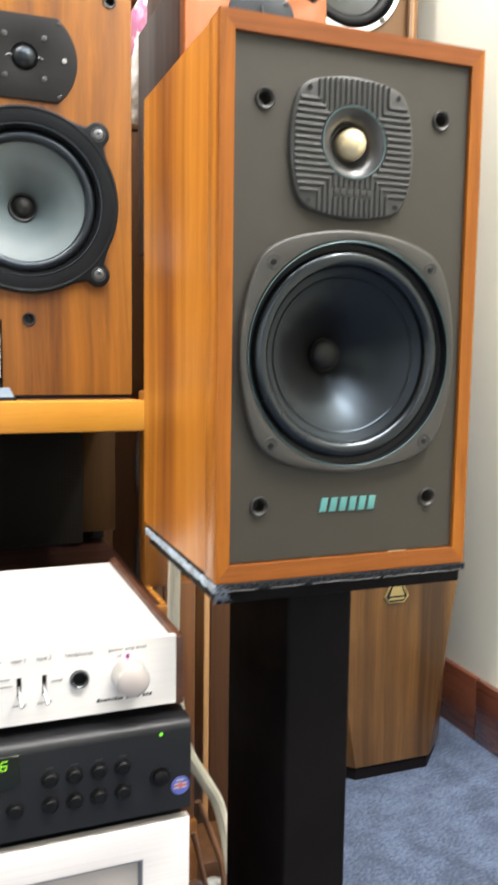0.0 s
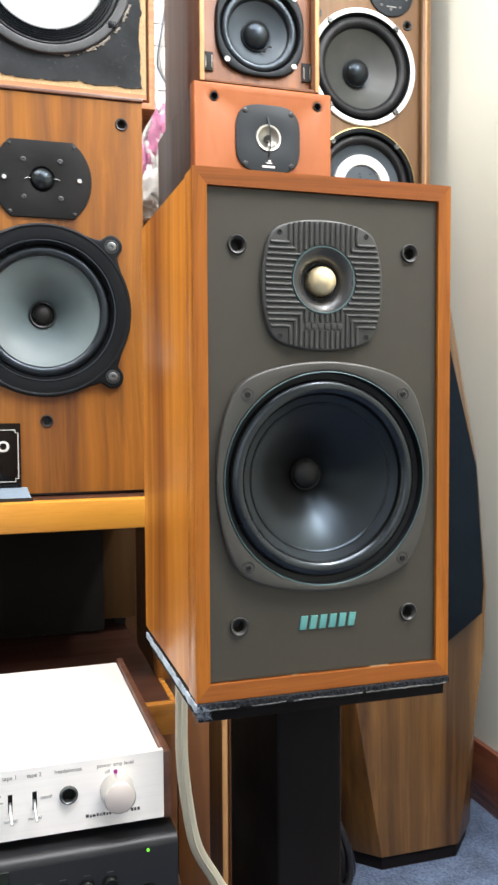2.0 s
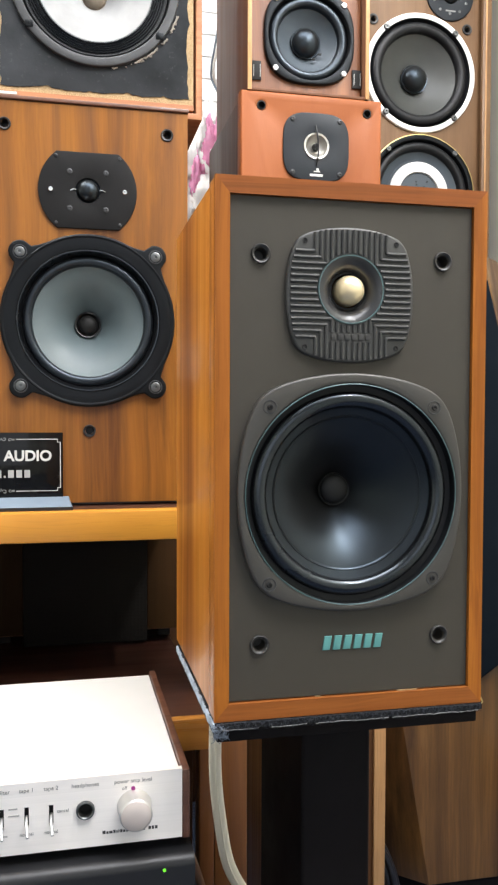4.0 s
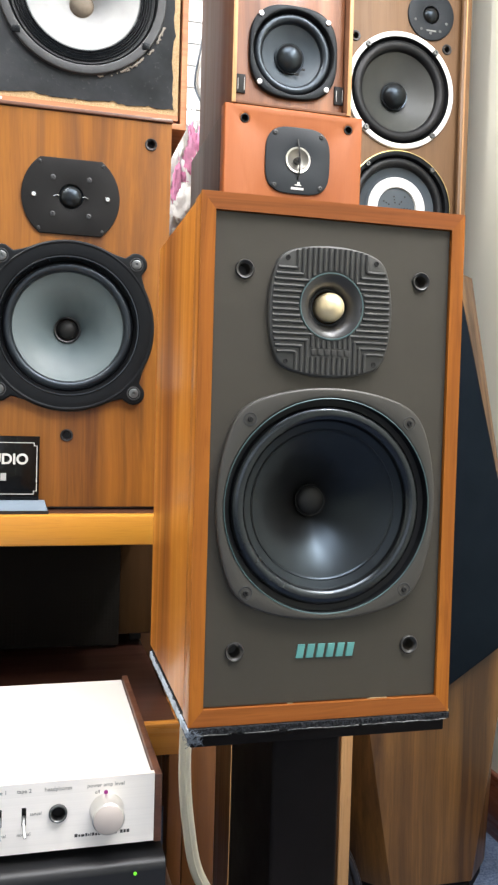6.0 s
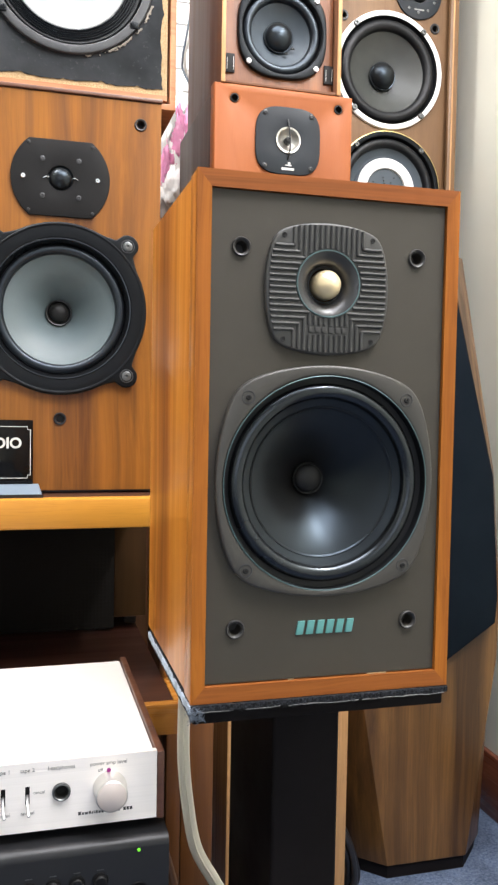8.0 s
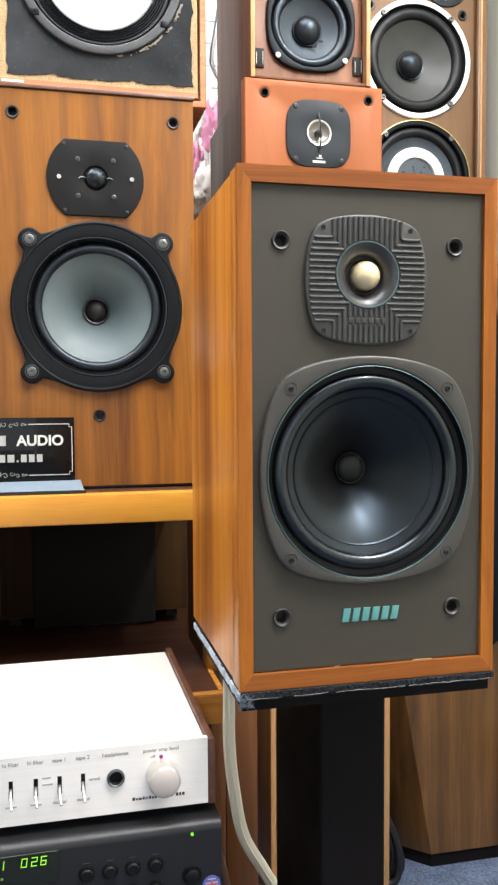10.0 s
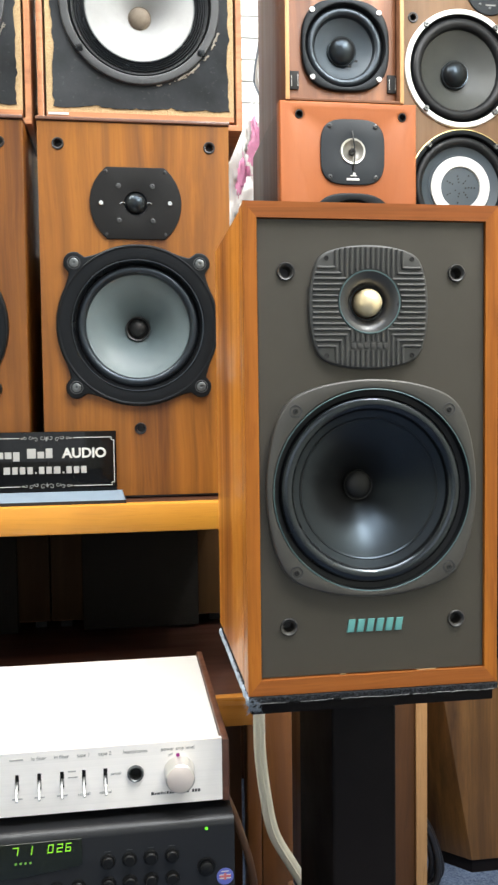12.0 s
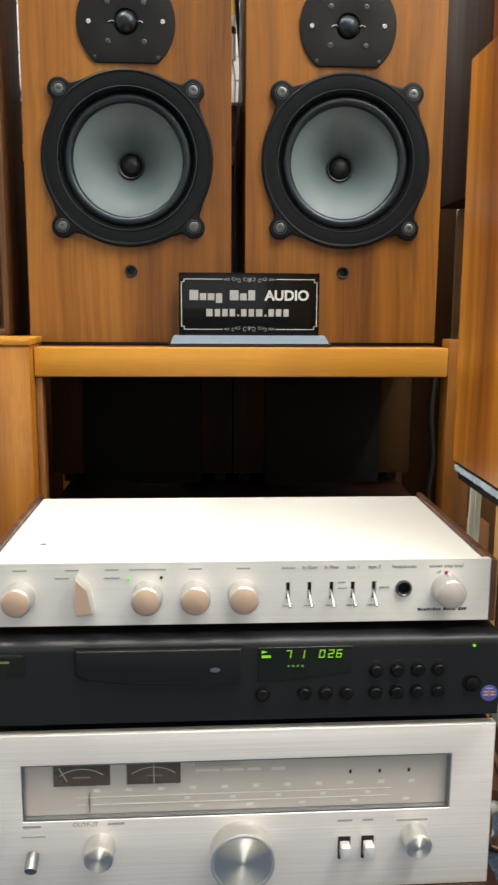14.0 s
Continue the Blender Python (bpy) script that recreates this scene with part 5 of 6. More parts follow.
knob(tuner, 0.0003, 0.0445, 0.0285, 0.020, SPUN, -0.004, 0.0006)
part("knob_rim", lathe([(0.0283, -0.0232), (0.0290, -0.0245), (0.0276, -0.0252), (0.0262, -0.0246)], 64), KNOB_SIDE, tuner, at=(0.0003, 0.0, 0.0445))
knob(tuner, -0.1290, 0.0520, 0.0130, 0.019, SPUN, -0.004, 0.0012)
knob(tuner, 0.1620, 0.0525, 0.0122, 0.019, SPUN, -0.004, 0.0012)
for sx in (0.0960, 0.1180):
    part("switch_slot", box(sx - 0.0058, sx + 0.0058, -0.0048, -0.0039, 0.0310, 0.0535), VOID, tuner)
    part("switch_lever", box(sx - 0.0045, sx + 0.0045, -0.0165, -0.0048, 0.0360, 0.0500, 0.0012), LEVER, tuner)
part("power_lever", tube([(-0.1900, -0.004, 0.0465), (-0.1900, -0.010, 0.0440), (-0.1900, -0.018, 0.0400)], 0.0055, 16, 1, 3), SCREW, tuner)
part("word", lettering("OUTPUT", 0.0058, -0.1420, -0.0041, 0.0750), FAINT_INK, tuner)
for q in [(-0.122, -0.107, 0.0740, 0.0762), (-0.198, -0.182, 0.0735, 0.0757), (-0.200, -0.178, 0.0640, 0.0652), (0.089, 0.103, 0.0690, 0.0708), (0.113, 0.123, 0.0690, 0.0708), (0.145, 0.174, 0.0675, 0.0693)]:
    part("print_bar", bars([q], -0.0040, 0.0003), FAINT_INK, tuner)

bench = thing("equipment_bench", -0.0395, 0.60, 0, "dark low wooden bench carrying the hi-fi stack", "bench")
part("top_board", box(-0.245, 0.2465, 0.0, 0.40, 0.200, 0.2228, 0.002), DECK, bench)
for sgn in (-1, 1):
    part("side_panel", box(min(sgn * 0.222, sgn * 0.242), max(sgn * 0.222, sgn * 0.242), 0.01, 0.39, 0.0, 0.1998, 0.002), BROWN, bench)

# ---- the small orange speaker and the one on top of it, on a slim floor cabinet ----
slim = thing("slim_cabinet_speaker", 0.4870, 1.168, 0, "slim floor-standing speaker with brown front and pale edges", "speaker")
part("cabinet", shell(0.202, 0.935, 0.29, 0.0125, 0.012, 0.001), PALE_EDGE, slim)
part("front_panel", box(-0.0882, 0.0815, 0.004, 0.011, 0.013, 0.922, 0.001), BROWN, slim)
part("edge_strip", box(0.0817, 0.1008, -0.0022, 0.0035, 0.0, 0.9345, 0.001), PALE_EDGE, slim)

orange = thing("compact_speaker", 0.4575, 1.158, 0.9360, "glossy orange-cherry compact speaker with inverted-dome tweeter", "speaker")
tile_front = plate(rect(-0.1105, 0.1105, 0.0, 0.3780), [circle(0.0175, 40, 0.005, 0.3005), circle(0.056, 56, 0.004, 0.172), circle(0.0055, 20, -0.0795, 0.3567), circle(0.0055, 20, 0.0865, 0.3567)], 0.0, 0.024, 0.0045)
part("front_panel", tile_front, CHERRY, orange)
part("cabinet", box(-0.1075, 0.1085, 0.0243, 0.30, 0.001, 0.377, 0.004), COMPACT_SIDE, orange)
ring_holes(orange, [(-0.0795, 0.001, 0.3567), (0.0865, 0.001, 0.3567)], 0.0057, 0.0054, VOID)
tp = part("tweeter", plate(squircle(0.0515, 0.0505, 3.5), [circle(0.0170, 40, 0, 0.001)], -0.0035, 0.0, 0.001), PLATE_BLACK, orange, at=(0.005, 0, 0.3000))
part("horn_ring", lathe([(0.0200, -0.0036), (0.0196, -0.0054), (0.0170, -0.0050), (0.0150, 0.0), (0.0080, 0.004), (0.0, 0.005)], 48, 0, 0.001), CUP, tp, "bright metal tweeter cup")
part("plug", lathe([(0.0055, 0.003), (0.0050, -0.004), (0.0030, -0.0065), (0, -0.007)], 28, 0, 0.001), BLACK, tp)
part("guard_bar", tube([(-0.001, -0.004, 0.032), (-0.0005, -0.0095, 0.018), (0.001, -0.0105, 0.001), (0.001, -0.0095, -0.016), (0.0, -0.004, -0.028)], 0.0012, 8), BLACK, tp)
for sx in (-0.0370, 0.0370):
    for sz in (-0.0395, 0.0395):
        part("screw", screw_head(0.0040, 0.0012), BLACK, tp, at=(sx, -0.0036, sz))
part("maker_mark", bars([(-0.010, 0.010, -0.0440, -0.0405), (-0.004, 0.006, -0.0375, -0.0360), (0.000, 0.004, -0.0355, -0.0320)], -0.0036, 0.0003), PALE_INK, tp)
drive_unit(orange, "woofer", squircle(0.0660, 0.0640, 2.9), BASKET, (0.004, 0.0, 0.172), 0.0530, 0.0510, (0.0505, 0.0410), (0.0410, 0.012, 0.020), (0.0115, 0.006, 0.020), (RUBBER_SHINE, PAPER_CONE, BLACK))

upper = thing("monitor_speaker", 0.4520, 1.160, 1.3145, "walnut monitor speaker with black woofer and silver screws", "speaker")
part("cabinet", shell(0.190, 0.42, 0.26, 0.0065, 0.23, 0.0008), MONITOR_SIDE, upper)
part("front_edge", box(-0.0950, -0.0888, -0.003, -0.0002, 0, 0.42, 0.0006), PALE_EDGE, upper)
part("front_edge", box(0.0888, 0.0950, -0.003, -0.0002, 0, 0.42, 0.0006), PALE_EDGE, upper)
part("front_panel", plate(rect(-0.0882, 0.0882, 0.0068, 0.413), [circle(0.067, 60, 0.005, 0.0925)], 0.020, 0.030), MONITOR_WOOD, upper)
wf = drive_unit(upper, "woofer", squircle(0.0712, 0.0712, 2.75), BASKET, (0.005, 0.020, 0.0925), 0.0640, 0.0622, (0.0622, 0.0485), (0.0485, 0.019, 0.016), (0.0215, 0.014, 0.017), (RUBBER_SOFT, PAPER_CONE, GLOSS_BLACK))
for sx in (-0.0540, 0.0540):
    for sz in (-0.0515, 0.0515):
        part("bright_screw", screw_head(0.0043, 0.0022), PALE_SCREW, wf, at=(sx, -0.0072, sz))
for a in (5.15, 5.65):
    part("solder_pad", box(-0.0028, 0.0028, -0.0012, 0.0008, -0.0016, 0.0016, 0.0005), VOID, wf, at=(0.027 * math.cos(a), 0.0135, 0.027 * math.sin(a)))
for cx in (-0.0760, 0.0830):
    clip = part("grille_clip", box(cx - 0.0088, cx + 0.0060, 0.0165, 0.0198, 0.0225, 0.0505, 0.0004), VOID, upper)
    part("clip_rib", bars([(cx - 0.0062, cx - 0.0055, 0.027, 0.044), (cx + 0.0038, cx + 0.0045, 0.027, 0.046)], 0.0165, 0.0004), PALE_INK, clip)

# ---- the tall speaker with white-ringed woofers ----
tall = thing("tall_speaker", 0.8030, 1.540, 0, "tall brown floor speaker with white-ringed woofer", "speaker")
TALL_H = 2.02
part("cabinet", shell(0.300, TALL_H, 0.29, 0.0075, 0.26, 0.001), TALL_WOOD, tall)
part("front_panel", plate(rect(-0.1420, 0.1420, 0.008, TALL_H - 0.008), [circle(0.112, 60, 0, 1.5310), circle(0.110, 60, 0.004, 1.2900), circle(0.022, 30, 0.064, 1.695), circle(0.0056, 20, -0.102, 1.631), circle(0.0056, 20, 0.104, 1.630)], 0.010, 0.026), TALL_WOOD, tall)
part("front_edge", box(0.1290, 0.1497, -0.012, -0.0002, 0.0, TALL_H, 0.004), TALL_WOOD, tall)
part("edge_strip", box(0.1350, 0.1385, -0.0134, -0.0122, 0.0, TALL_H, 0.0005), PALE_EDGE, tall, "pale edge strip")
part("front_edge", box(-0.1497, -0.1410, -0.006, -0.0002, 0.0, TALL_H, 0.003), PALE_EDGE, tall)
ring_holes(tall, [(-0.102, 0.010, 1.631), (0.104, 0.010, 1.630)], 0.0110, 0.0055)
w1 = drive_unit(tall, "woofer", circle(0.1205, 96), WHITE_TRIM, (0.0, 0.010, 1.5310), 0.1095, 0.1060, (0.1045, 0.0830), (0.0835, 0.0260, 0.030), (0.0265, 0.020, 0.028), (RUBBER, SMOKE_CONE, GLOSS_BLACK), [], flange_t=0.006)
for a in (0.85, 2.30, 3.98, 5.42):
    part("clamp_screw", screw_head(0.0062, 0.004), LUG_SCREW, w1, at=(0.1135 * math.cos(a), -0.0062, 0.1135 * math.sin(a)))
w2 = drive_unit(tall, "woofer", circle(0.1165, 96), BASKET, (0.004, 0.010, 1.2900), 0.1060, 0.1040, (0.1035, 0.0860), (0.0860, 0.0640, 0.008), (0.0630, 0.004, 0.012), (RUBBER, PAPER_CONE, PAPER_CONE), [], flange_t=0.006)
part("trim_ring", lathe([(0.1170, -0.0010), (0.1167, -0.0072), (0.1152, -0.0074)], 96), GOLD, w2, "thin brass rim")
part("white_ring", lathe([(0.0650, 0.0080), (0.0640, 0.0052), (0.0440, 0.0042), (0.0425, 0.0080)], 72), WHITE_TRIM, w2, "flat white ring round the centre")
dots = None
for a, r in [(k * 0.9, 0.012 + 0.0065 * (k % 4)) for k in range(22)]:
    if dots is None:
        dots = part("vent_hole", lathe([(0.0017, 0.0002), (0.0015, -0.0006), (0, -0.0006)], 10), VOID, w2, at=(r * math.cos(a), 0.0078, r * math.sin(a)))
    else:
        again(dots, (r * math.cos(a), 0.0078, r * math.sin(a)))
for a in (0.85, 2.30):
    part("clamp_screw", screw_head(0.0058, 0.004), LUG_SCREW, w2, at=(0.110 * math.cos(a), -0.0062, 0.110 * math.sin(a)))
t3 = part("tweeter", plate(circle(0.0520, 64), [circle(0.018, 32)], -0.004, 0.0, 0.001), PLATE_BLACK, tall, at=(0.064, 0.010, 1.695))
part("dome", lathe([(0.0180, -0.0045), (0.0165, 0.0), (0.0150, -0.004), (0.010, -0.0095), (0, -0.012)], 32), GLOSS_BLACK, t3)
for k in range(5):
    a = 3.5 + 0.6 * k
    part("screw", screw_head(0.0030, 0.001), LUG_SCREW, t3, at=(0.038 * math.cos(a), -0.0041, 0.038 * math.sin(a)))
part("print_bar", bars([(-0.010, 0.012, -0.034, -0.031)], -0.0041, 0.0003), DIM_INK, t3)

# ---- the faceted tower speaker in the corner ----
tower = thing("tower_speaker", 0.768, 1.235, 0, "faceted walnut tower speaker with blue-black cloth grille", "speaker")
# rings of the body from below: height, half width of front, half width of body, depth where the facets end, lean back, shift
RINGS = [(0.0242, 0.077, 0.138, 0.060, 0.0, 0.006), (0.385, 0.135, 0.153, 0.046, 0.0, -0.001), (0.500, 0.136, 0.154, 0.046, 0.0, 0.0), (0.720, 0.112, 0.150, 0.055, 0.004, 0.0), (1.106, 0.026, 0.078, 0.065, 0.018, 0.0)]
bm = bmesh.new()
loops = []
for z, f, w, d, back, cx in RINGS:
    loops.append([bm.verts.new(p) for p in ((cx - f, back, z), (cx + f, back, z), (cx + w, d, z), (cx + w, 0.24, z), (cx - w, 0.24, z), (cx - w, d, z))])
for a, b in zip(loops, loops[1:]):
    for k in range(6):
        bm.faces.new((a[k], a[(k + 1) % 6], b[(k + 1) % 6], b[k]))
bm.faces.new(loops[0][::-1]), bm.faces.new(loops[-1])
bmesh.ops.recalc_face_normals(bm, faces=bm.faces)
bmesh.ops.bevel(bm, geom=[e for e in bm.edges if e.calc_face_angle(0) > 0.12], offset=0.0012, segments=2, affect="EDGES", profile=0.5)
part("body", bm, TOWER_WOOD, tower, smooth=20)
base_out = [(-0.069, 0.004), (0.081, 0.004), (0.138, 0.064), (0.138, 0.235), (-0.126, 0.235), (-0.126, 0.064)]
pb = bmesh.new()
lo = [pb.verts.new((a, b, 0)) for a, b in base_out]
hi = [pb.verts.new((a, b, 0.0240)) for a, b in base_out]
pb.faces.new(lo[::-1]), pb.faces.new(hi)
for k in range(6):
    pb.faces.new((lo[k], lo[(k + 1) % 6], hi[(k + 1) % 6], hi[k]))
part("base", pb, COLUMN, tower)
grille_out = [(-0.118, 0.452), (0.0, 0.372), (0.121, 0.452), (0.124, 0.50), (0.110, 0.715), (0.026, 1.062), (-0.026, 1.062), (-0.110, 0.715), (-0.124, 0.50)]
gb = plate(grille_out, [], -0.014, -0.001, 0.003)
for v in gb.verts:
    if v.co.z > 0.6:
        v.co.y += 0.018 * (v.co.z - 0.6) / 0.5
part("grille", gb, GRILLE, tower)
badge_b = plate([(-0.016, 0.326), (0.016, 0.326), (0.025, 0.338), (0.007, 0.372), (-0.007, 0.372), (-0.025, 0.338)], [], -0.0030, -0.0002, 0.0006)
badge = part("badge", badge_b, GOLD, tower, "gold and black trapezoid badge")
part("badge_field", plate([(-0.014, 0.3290), (0.014, 0.3290), (0.0215, 0.3385), (0.0058, 0.3695), (-0.0058, 0.3695), (-0.0215, 0.3385)], [], -0.0036, -0.0031), VOID, badge)
part("badge_shape", merge(plate([(-0.0150, 0.3400), (0.0150, 0.3400), (0.0042, 0.3680), (-0.0042, 0.3680)], [], -0.0041, -0.0037), bars([(-0.015, 0.015, 0.3325, 0.3365)], -0.0037, 0.0004)), GOLD, badge)

# ---- cabinets at the far end of the rack ----
left = thing("side_cabinet", -0.476, 1.020, 0, "glossy brown wooden cabinet beside the shelf rack", "cabinet")
part("carcass", box(-0.170, 0.170, 0.0, 0.084, 0.0, 0.7085, 0.003), PANEL, left)
part("top", box(-0.171, 0.1705, -0.002, 0.084, 0.7088, 0.7185, 0.002), PINE, left)
part("rear_carcass", box(-0.170, 0.120, 0.0845, 0.36, 0.0, 0.7180, 0.003), BROWN, left)
dark = thing("dark_speaker", -0.500, 1.125, 0.7182, "dark brown wooden speaker standing on the side cabinet", "speaker")
part("cabinet", shell(0.290, 0.60, 0.13, 0.012, 0.012, 0.0015), BROWN, dark)
part("grille", box(-0.130, 0.130, 0.003, 0.0115, 0.014, 0.586, 0.002), MESH_GRILLE, dark)
rear = thing("rear_cabinet", -0.03, 1.50, 0, "dark wooden cabinet in the gap behind the walnut pair", "cabinet", "rear cabinets")
part("carcass", box(-0.10, 0.10, 0.0, 0.25, 0.0, 1.1190, 0.003), DECK, rear)
part("top_edge", box(-0.10, 0.10, -0.004, 0.25, 1.1195, 1.1260, 0.001), SLATE_BASE, rear)
part("ledge", box(-0.10, 0.10, -0.030, -0.0005, 1.012, 1.0440, 0.002), PANEL, rear)
copy_thing(rear, pose(UNIT * -0.43, UNIT * 1.50, 0))

# dark board added to stand for the brown cable clutter on the carpet
board = thing("floor_board", 0.30, 0.90, 0, "added dark board in place of brown cable clutter on the carpet beside the stand", "board")
part("plank", box(-0.06, 0.115, 0.160, 0.262, 0.0, 0.026, 0.002), BROWN, board)

# ---- cables and odds and ends ----
cream = thing("cream_cable", 0.2722, 0.925, 0.0, "flat cream mains cable hanging beside the stand", "cable")
CREAM = [(-0.006, -0.030, 0.640), (-0.005, -0.014, 0.560), (-0.0045, -0.006, 0.47), (-0.0043, -0.005, 0.399), (0.0015, -0.005, 0.340), (0.0128, -0.005, 0.2815), (0.037, -0.005, 0.2356), (0.0535, -0.005, 0.2050), (0.0634, -0.005, 0.168), (0.072, -0.008, 0.115), (0.080, -0.014, 0.060), (0.092, -0.010, 0.020), (0.11, 0.01, 0.0055), (0.13, 0.05, 0.0040)]
part("sheath", tube(CREAM, 0.0078, 14, 0.42), CREAM_PVC, cream)
part("sheath_groove", tube([(a, b - 0.0036, c) for a, b, c in CREAM[1:12]], 0.0012, 6), CREAM_PVC, cream)
for label, mat, pts, r in (
    ("thin brown cable looping beside the stack", BROWN_PVC, [(0.200, 0.86, 0.40), (0.226, 0.84, 0.345), (0.245, 0.83, 0.27), (0.240, 0.83, 0.19), (0.215, 0.83, 0.14), (0.20, 0.84, 0.05), (0.22, 0.85, 0.006)], 0.0045),
    ("thin brown cable lying near the floor", BROWN_PVC, [(0.205, 0.90, 0.30), (0.215, 0.88, 0.23), (0.235, 0.87, 0.16), (0.262, 0.86, 0.14), (0.285, 0.87, 0.135), (0.31, 0.92, 0.05), (0.33, 0.96, 0.0045)], 0.0038),
    ("white cable end with plug standing up from the floor", WHITE_PVC, [(0.334, 0.978, 0.0095), (0.326, 0.978, 0.024), (0.329, 0.978, 0.040), (0.338, 0.978, 0.052), (0.349, 0.978, 0.047)], 0.0090),
    ("thin brown cable looping down beside the stack", BROWN_PVC, [(0.318, 0.978, 0.175), (0.335, 0.978, 0.130), (0.349, 0.966, 0.085), (0.350, 0.962, 0.038), (0.338, 0.960, 0.0055)], 0.0042),
    ("thin brown cable looping down beside the stack", BROWN_PVC, [(0.308, 0.965, 0.140), (0.318, 0.962, 0.095), (0.328, 0.960, 0.045), (0.326, 0.955, 0.012), (0.342, 0.950, 0.0050), (0.372, 0.955, 0.0050)], 0.0036),
    ("black cable in a bundle hanging to the floor behind the stand", BLACK_PVC, [(0.592, 1.20, 0.120), (0.604, 1.20, 0.103), (0.616, 1.20, 0.068), (0.620, 1.20, 0.03), (0.610, 1.20, 0.008), (0.58, 1.21, 0.006)], 0.0060),
    ("black cable in a bundle hanging to the floor behind the stand", BLACK_PVC, [(0.592, 1.215, 0.130), (0.608, 1.215, 0.105), (0.625, 1.215, 0.060), (0.631, 1.215, 0.026), (0.620, 1.222, 0.008), (0.57, 1.235, 0.006)], 0.0060),
    ("black cable in a bundle hanging to the floor behind the stand", BLACK_PVC, [(0.592, 1.205, 0.105), (0.600, 1.205, 0.090), (0.609, 1.206, 0.062), (0.612, 1.212, 0.03), (0.604, 1.220, 0.008), (0.575, 1.225, 0.0065)], 0.0060),
    ("black cable in a bundle hanging to the floor behind the stand", BLACK_PVC, [(0.592, 1.228, 0.122), (0.602, 1.228, 0.100), (0.618, 1.228, 0.060), (0.625, 1.228, 0.028), (0.616, 1.236, 0.008), (0.585, 1.25, 0.0065)], 0.0055),
    ("thin dark cable hanging behind the rack post", BLACK_PVC, [(0.318, 1.30, 0.66), (0.312, 1.30, 0.58), (0.318, 1.30, 0.50), (0.312, 1.30, 0.40), (0.318, 1.30, 0.006)], 0.0045),
    ("blue cable behind the speakers", BLUE_PVC, [(-0.455, 1.56, 1.55), (-0.447, 1.55, 1.33), (-0.440, 1.55, 1.25), (-0.424, 1.55, 1.17), (-0.415, 1.55, 1.130)], 0.003),
    ("white cable behind the speakers", WHITE_PVC, [(-0.440, 1.58, 1.55), (-0.436, 1.57, 1.35), (-0.430, 1.57, 1.22), (-0.420, 1.57, 1.130)], 0.003),
    ("yellow cable hanging behind the walnut pair", YELLOW_PVC, [(-0.0285, 1.61, 1.55), (-0.0255, 1.61, 1.45), (-0.0265, 1.60, 1.38), (-0.0250, 1.60, 1.306)], 0.0080),
    ("black cable hanging between the speakers", BLACK_PVC, [(-0.018, 1.42, 1.50), (-0.022, 1.42, 1.30), (-0.012, 1.43, 1.16), (-0.020, 1.44, 0.99), (-0.016, 1.44, 0.7065)], 0.004),
    ("white cable hanging beside the monitor", WHITE_PVC, [(0.395, 1.55, 1.75), (0.388, 1.54, 1.58), (0.372, 1.54, 1.50), (0.384, 1.54, 1.45), (0.400, 1.48, 1.38), (0.412, 1.44, 1.3162)], 0.0026),
    ("grey cable hanging beside the monitor", SLATE_BASE, [(0.410, 1.55, 1.75), (0.378, 1.54, 1.56), (0.368, 1.54, 1.50), (0.372, 1.54, 1.47), (0.396, 1.48, 1.39), (0.420, 1.44, 1.3158)], 0.0022),
):
    ob = thing("cable", 0, 0, 0, label, "cable")
    part("sheath", tube(pts, r, 10), mat, ob)
    if mat is YELLOW_PVC:
        part("connector", tube([(-0.0255, 1.60, 1.305), (-0.0255, 1.60, 1.260), (-0.0250, 1.60, 1.225)], 0.0088, 14), WHITE_PVC, ob, "white connector sleeve")
        part("connector_band", tube([(-0.0255, 1.60, 1.284), (-0.0250, 1.60, 1.272)], 0.0094, 14, 1, 1), BLACK, ob)
        for dx in (-0.005, 0.003):
            part("lead_wire", tube([(-0.0265 + dx * 0.5, 1.60, 1.226), (-0.0235 + dx * 1.4, 1.598, 1.195), (-0.0225 + dx, 1.597, 1.165), (-0.0235 + dx, 1.597, 1.129)], 0.0032, 8), WHITE_PVC, ob)


def crumpled(x, y, z, w, h, d, n=44):
    """A bag of thin film pushed into folds."""
    bm = bmesh.new()
    bmesh.ops.create_uvsphere(bm, u_segments=n * 2, v_segments=n, radius=1)
    for v in bm.verts:
        p = v.co.copy()
        k = 1 + 0.28 * noise.noise(p * 2.3 + Vector((x * 9, z * 5, 2))) + 0.34 * abs(noise.noise(p * 6.1 + Vector((4, x, z)))) + 0.22 * abs(noise.noise(p * 13.0 + Vector((x, 7, z))))
        v.co = (x + p.x * w * k, y + p.y * d * k, z + p.z * h * k)
    return bm


shelf_b = thing("wall_ledge", 0.375, 1.665, 0, "narrow wooden stand holding the film bag behind the speakers", "stand")
part("body", box(-0.073, 0.073, 0.003, 0.16, 0.0, 1.2065, 0.002), BROWN, shelf_b)
part("top_board", box(-0.075, 0.075, 0.0, 0.16, 1.2070, 1.220, 0.002), BROWN, shelf_b)
part("front_board", box(-0.066, 0.066, -0.004, 0.0028, 0.012, 1.172, 0.001), BROWN, shelf_b)
bag = thing("film_bag", 0.381, 1.745, 1.2205, "crumpled pink and white plastic film bag behind the speakers", "bag")
part("white_film", crumpled(-0.012, -0.01, 0.115, 0.058, 0.125, 0.05), BAG_WHITE, bag, smooth=80)
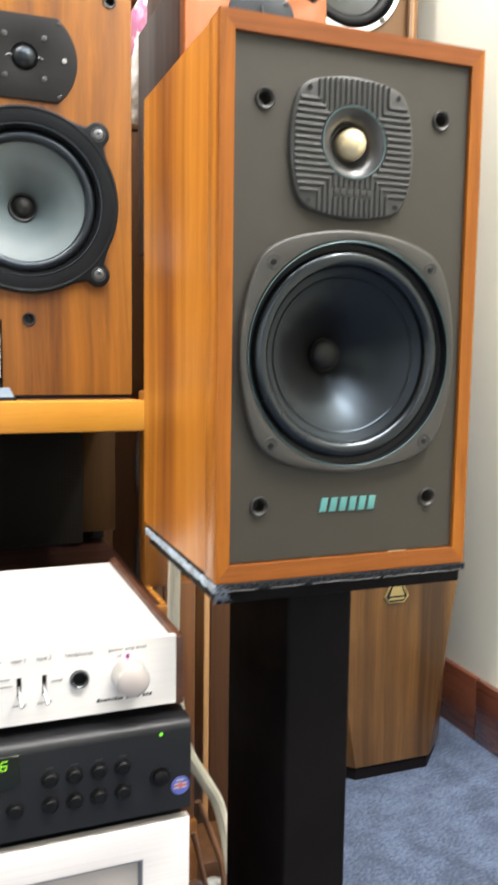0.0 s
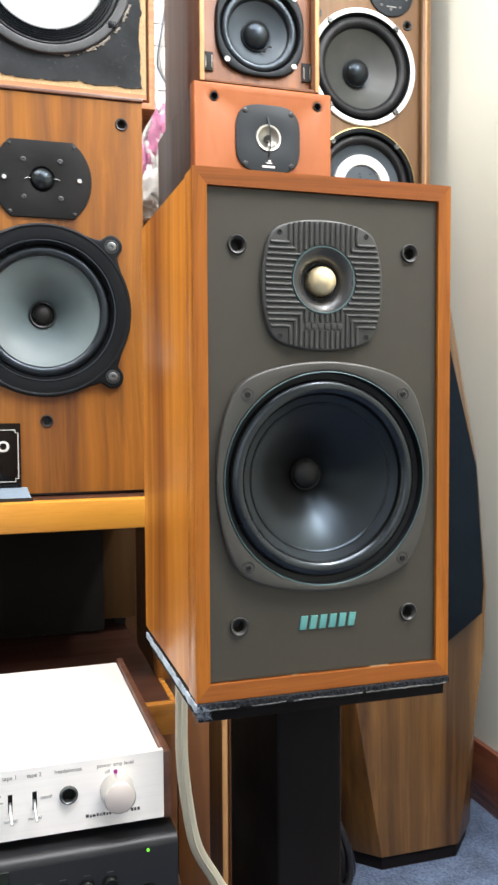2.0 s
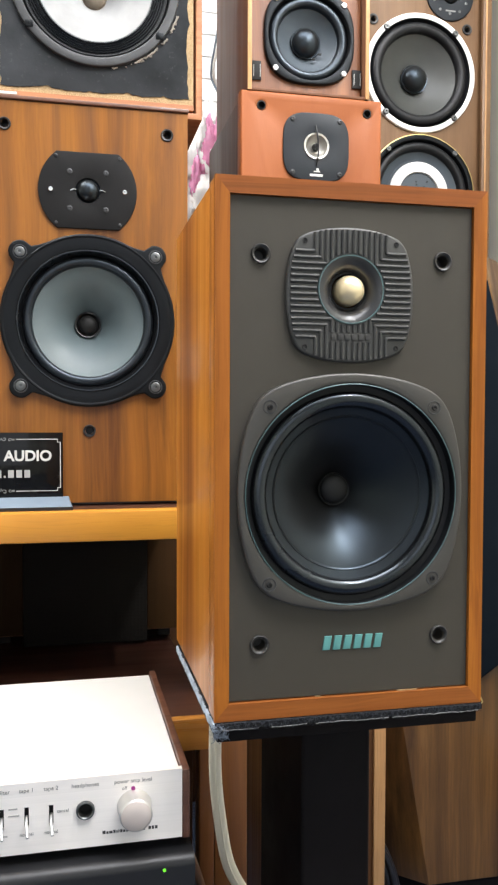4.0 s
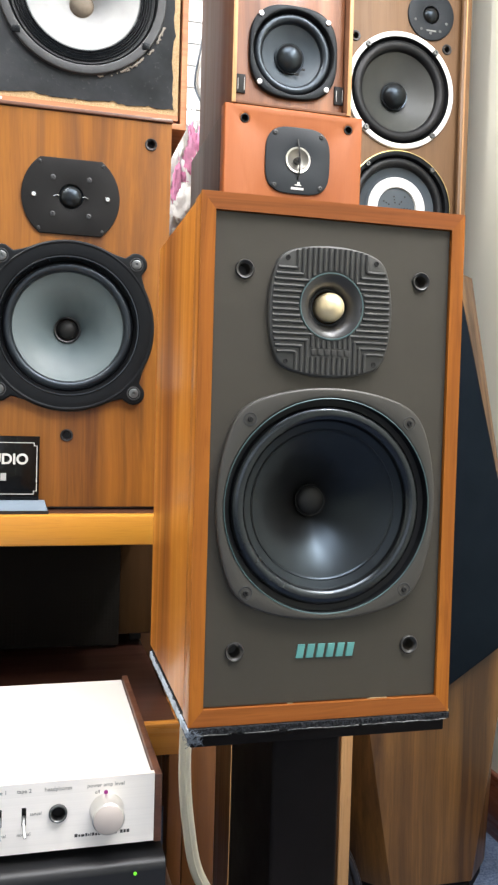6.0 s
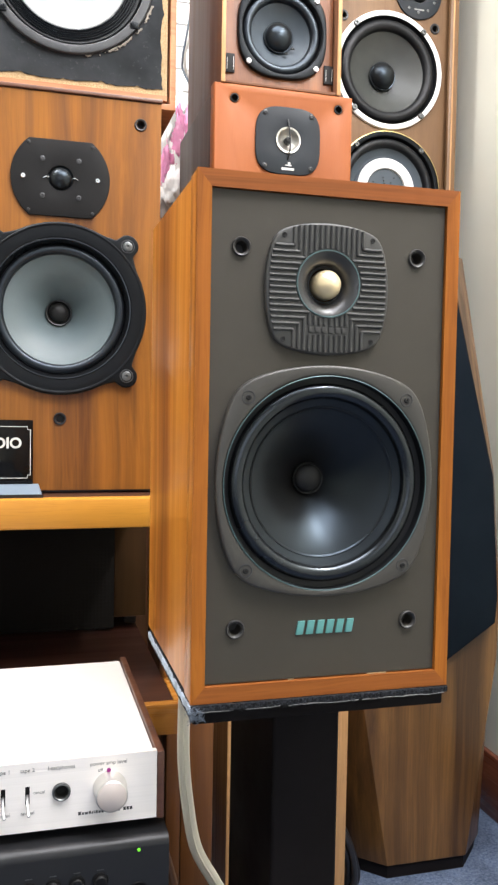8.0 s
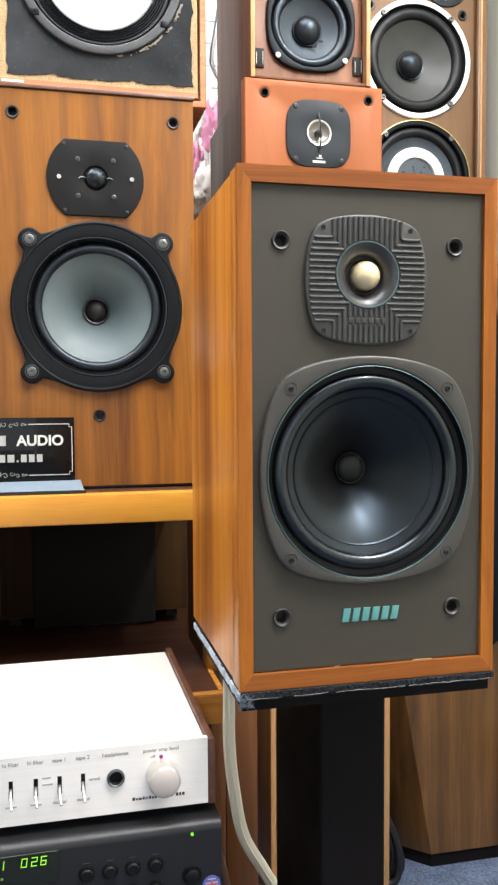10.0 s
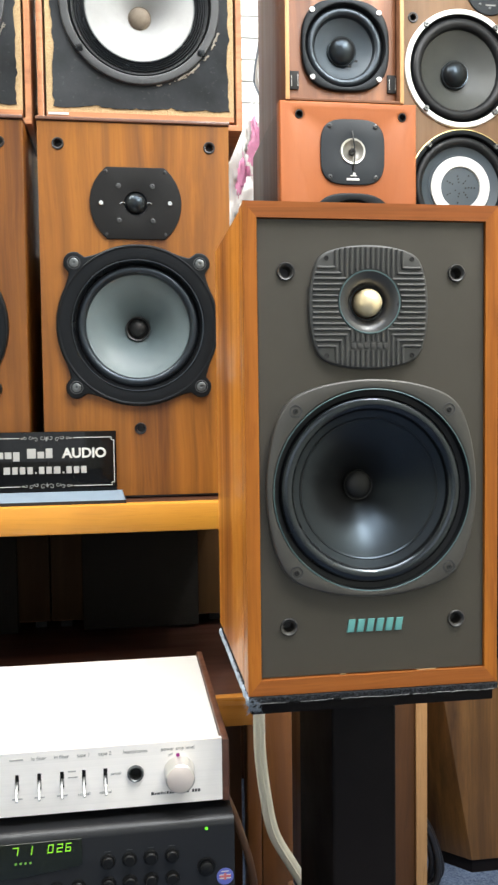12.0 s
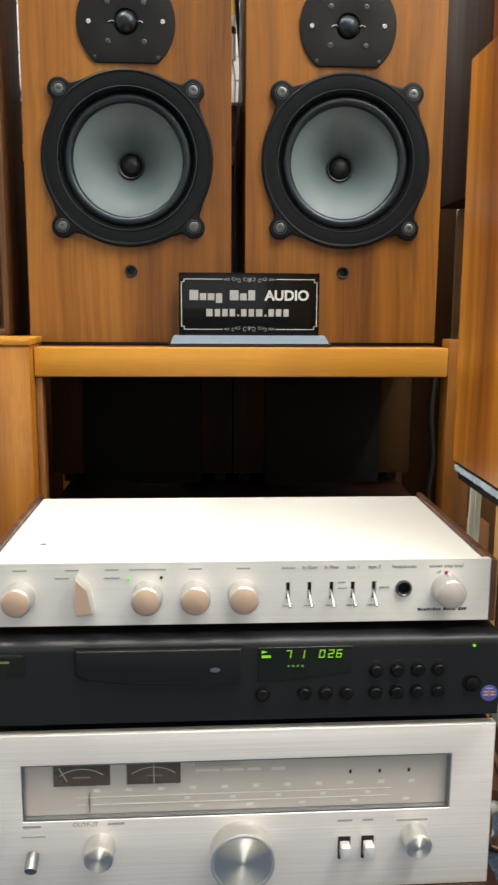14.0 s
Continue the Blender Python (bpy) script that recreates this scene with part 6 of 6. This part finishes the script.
for px, pz, pw, ph in ((0.004, 0.165, 0.020, 0.060), (0.030, 0.190, 0.013, 0.045), (-0.022, 0.120, 0.011, 0.050)):
    part("pink_film", crumpled(px, -0.056, pz, pw, ph, 0.016, 26), BAG_PINK, bag, smooth=80)
for px, pz, pw, ph in ((0.018, 0.120, 0.010, 0.060), (-0.010, 0.200, 0.009, 0.040), (0.000, 0.070, 0.024, 0.040)):
    part("white_fold", crumpled(px, -0.062, pz, pw, ph, 0.014, 26), BAG_WHITE, bag, smooth=80)
part("knot", crumpled(0.02, 0, 0.255, 0.016, 0.03, 0.016), BAG_WHITE, bag, smooth=80)

# ceiling light fixtures, then an added wall batten and added window behind the viewer
for x, y, half in ((0.2444, 0.0556, 0.50), (-0.8889, 0.86, 0.19)):
    fx = thing("ceiling_light", x, y, 2.9, "white rectangular ceiling light fixture", "ceiling light", "ceiling lights")
    part("housing", box(-0.63, 0.63, -half - 0.03, half + 0.03, 0.0, 0.0498, 0.004), CEIL, fx)
    part("diffuser", box(-0.60, 0.60, -half, half, -0.006, -0.0002, 0.002), DAY, fx)
# batten added to go with the wall fill lamp
wall_batten = thing("wall_light", 1.009, 0.2778, 2.235, "added white batten for an unseen light on the cream wall", "wall light")
part("batten", box(-0.045, 0.0, -0.62, 0.62, -0.02, 0.03, 0.004), CEIL, wall_batten)
window = thing("window_1", -0.5556, -3.0, 0.50, "added window opening for the front fill lamp, behind the viewer", "window", kind="structure")
for bx in ((-1.26, -1.22), (1.22, 1.26), (-0.02, 0.02)):
    part("window_frame", box(*bx, -0.05, 0.03, 0.0, 1.90, 0.003), KNOB_SIDE, window)
for bz in ((-0.04, -0.0005), (1.9005, 1.94)):
    part("window_frame", box(-1.26, 1.26, -0.05, 0.03, *bz, 0.003), KNOB_SIDE, window)

# tiles of the back wall where the gaps show it
TILE_W, TILE_H = 0.10, 0.05
tile = None
for i in range(9):
    for j in range(17):
        at = (-0.15 + 0.10 * i, 1.85, 0.95 + 0.05 * j)
        if tile is None:
            tile = part("tile", box(0.0012, 0.0988, -0.006, -0.0002, 0.0012, 0.0488, 0.0012, 1), TILE, wall_north, at=at)
        else:
            again(tile, at)
for i in range(3):
    for j in range(17):
        again(tile, (-0.65 + 0.10 * i, 1.85, 0.95 + 0.05 * j))
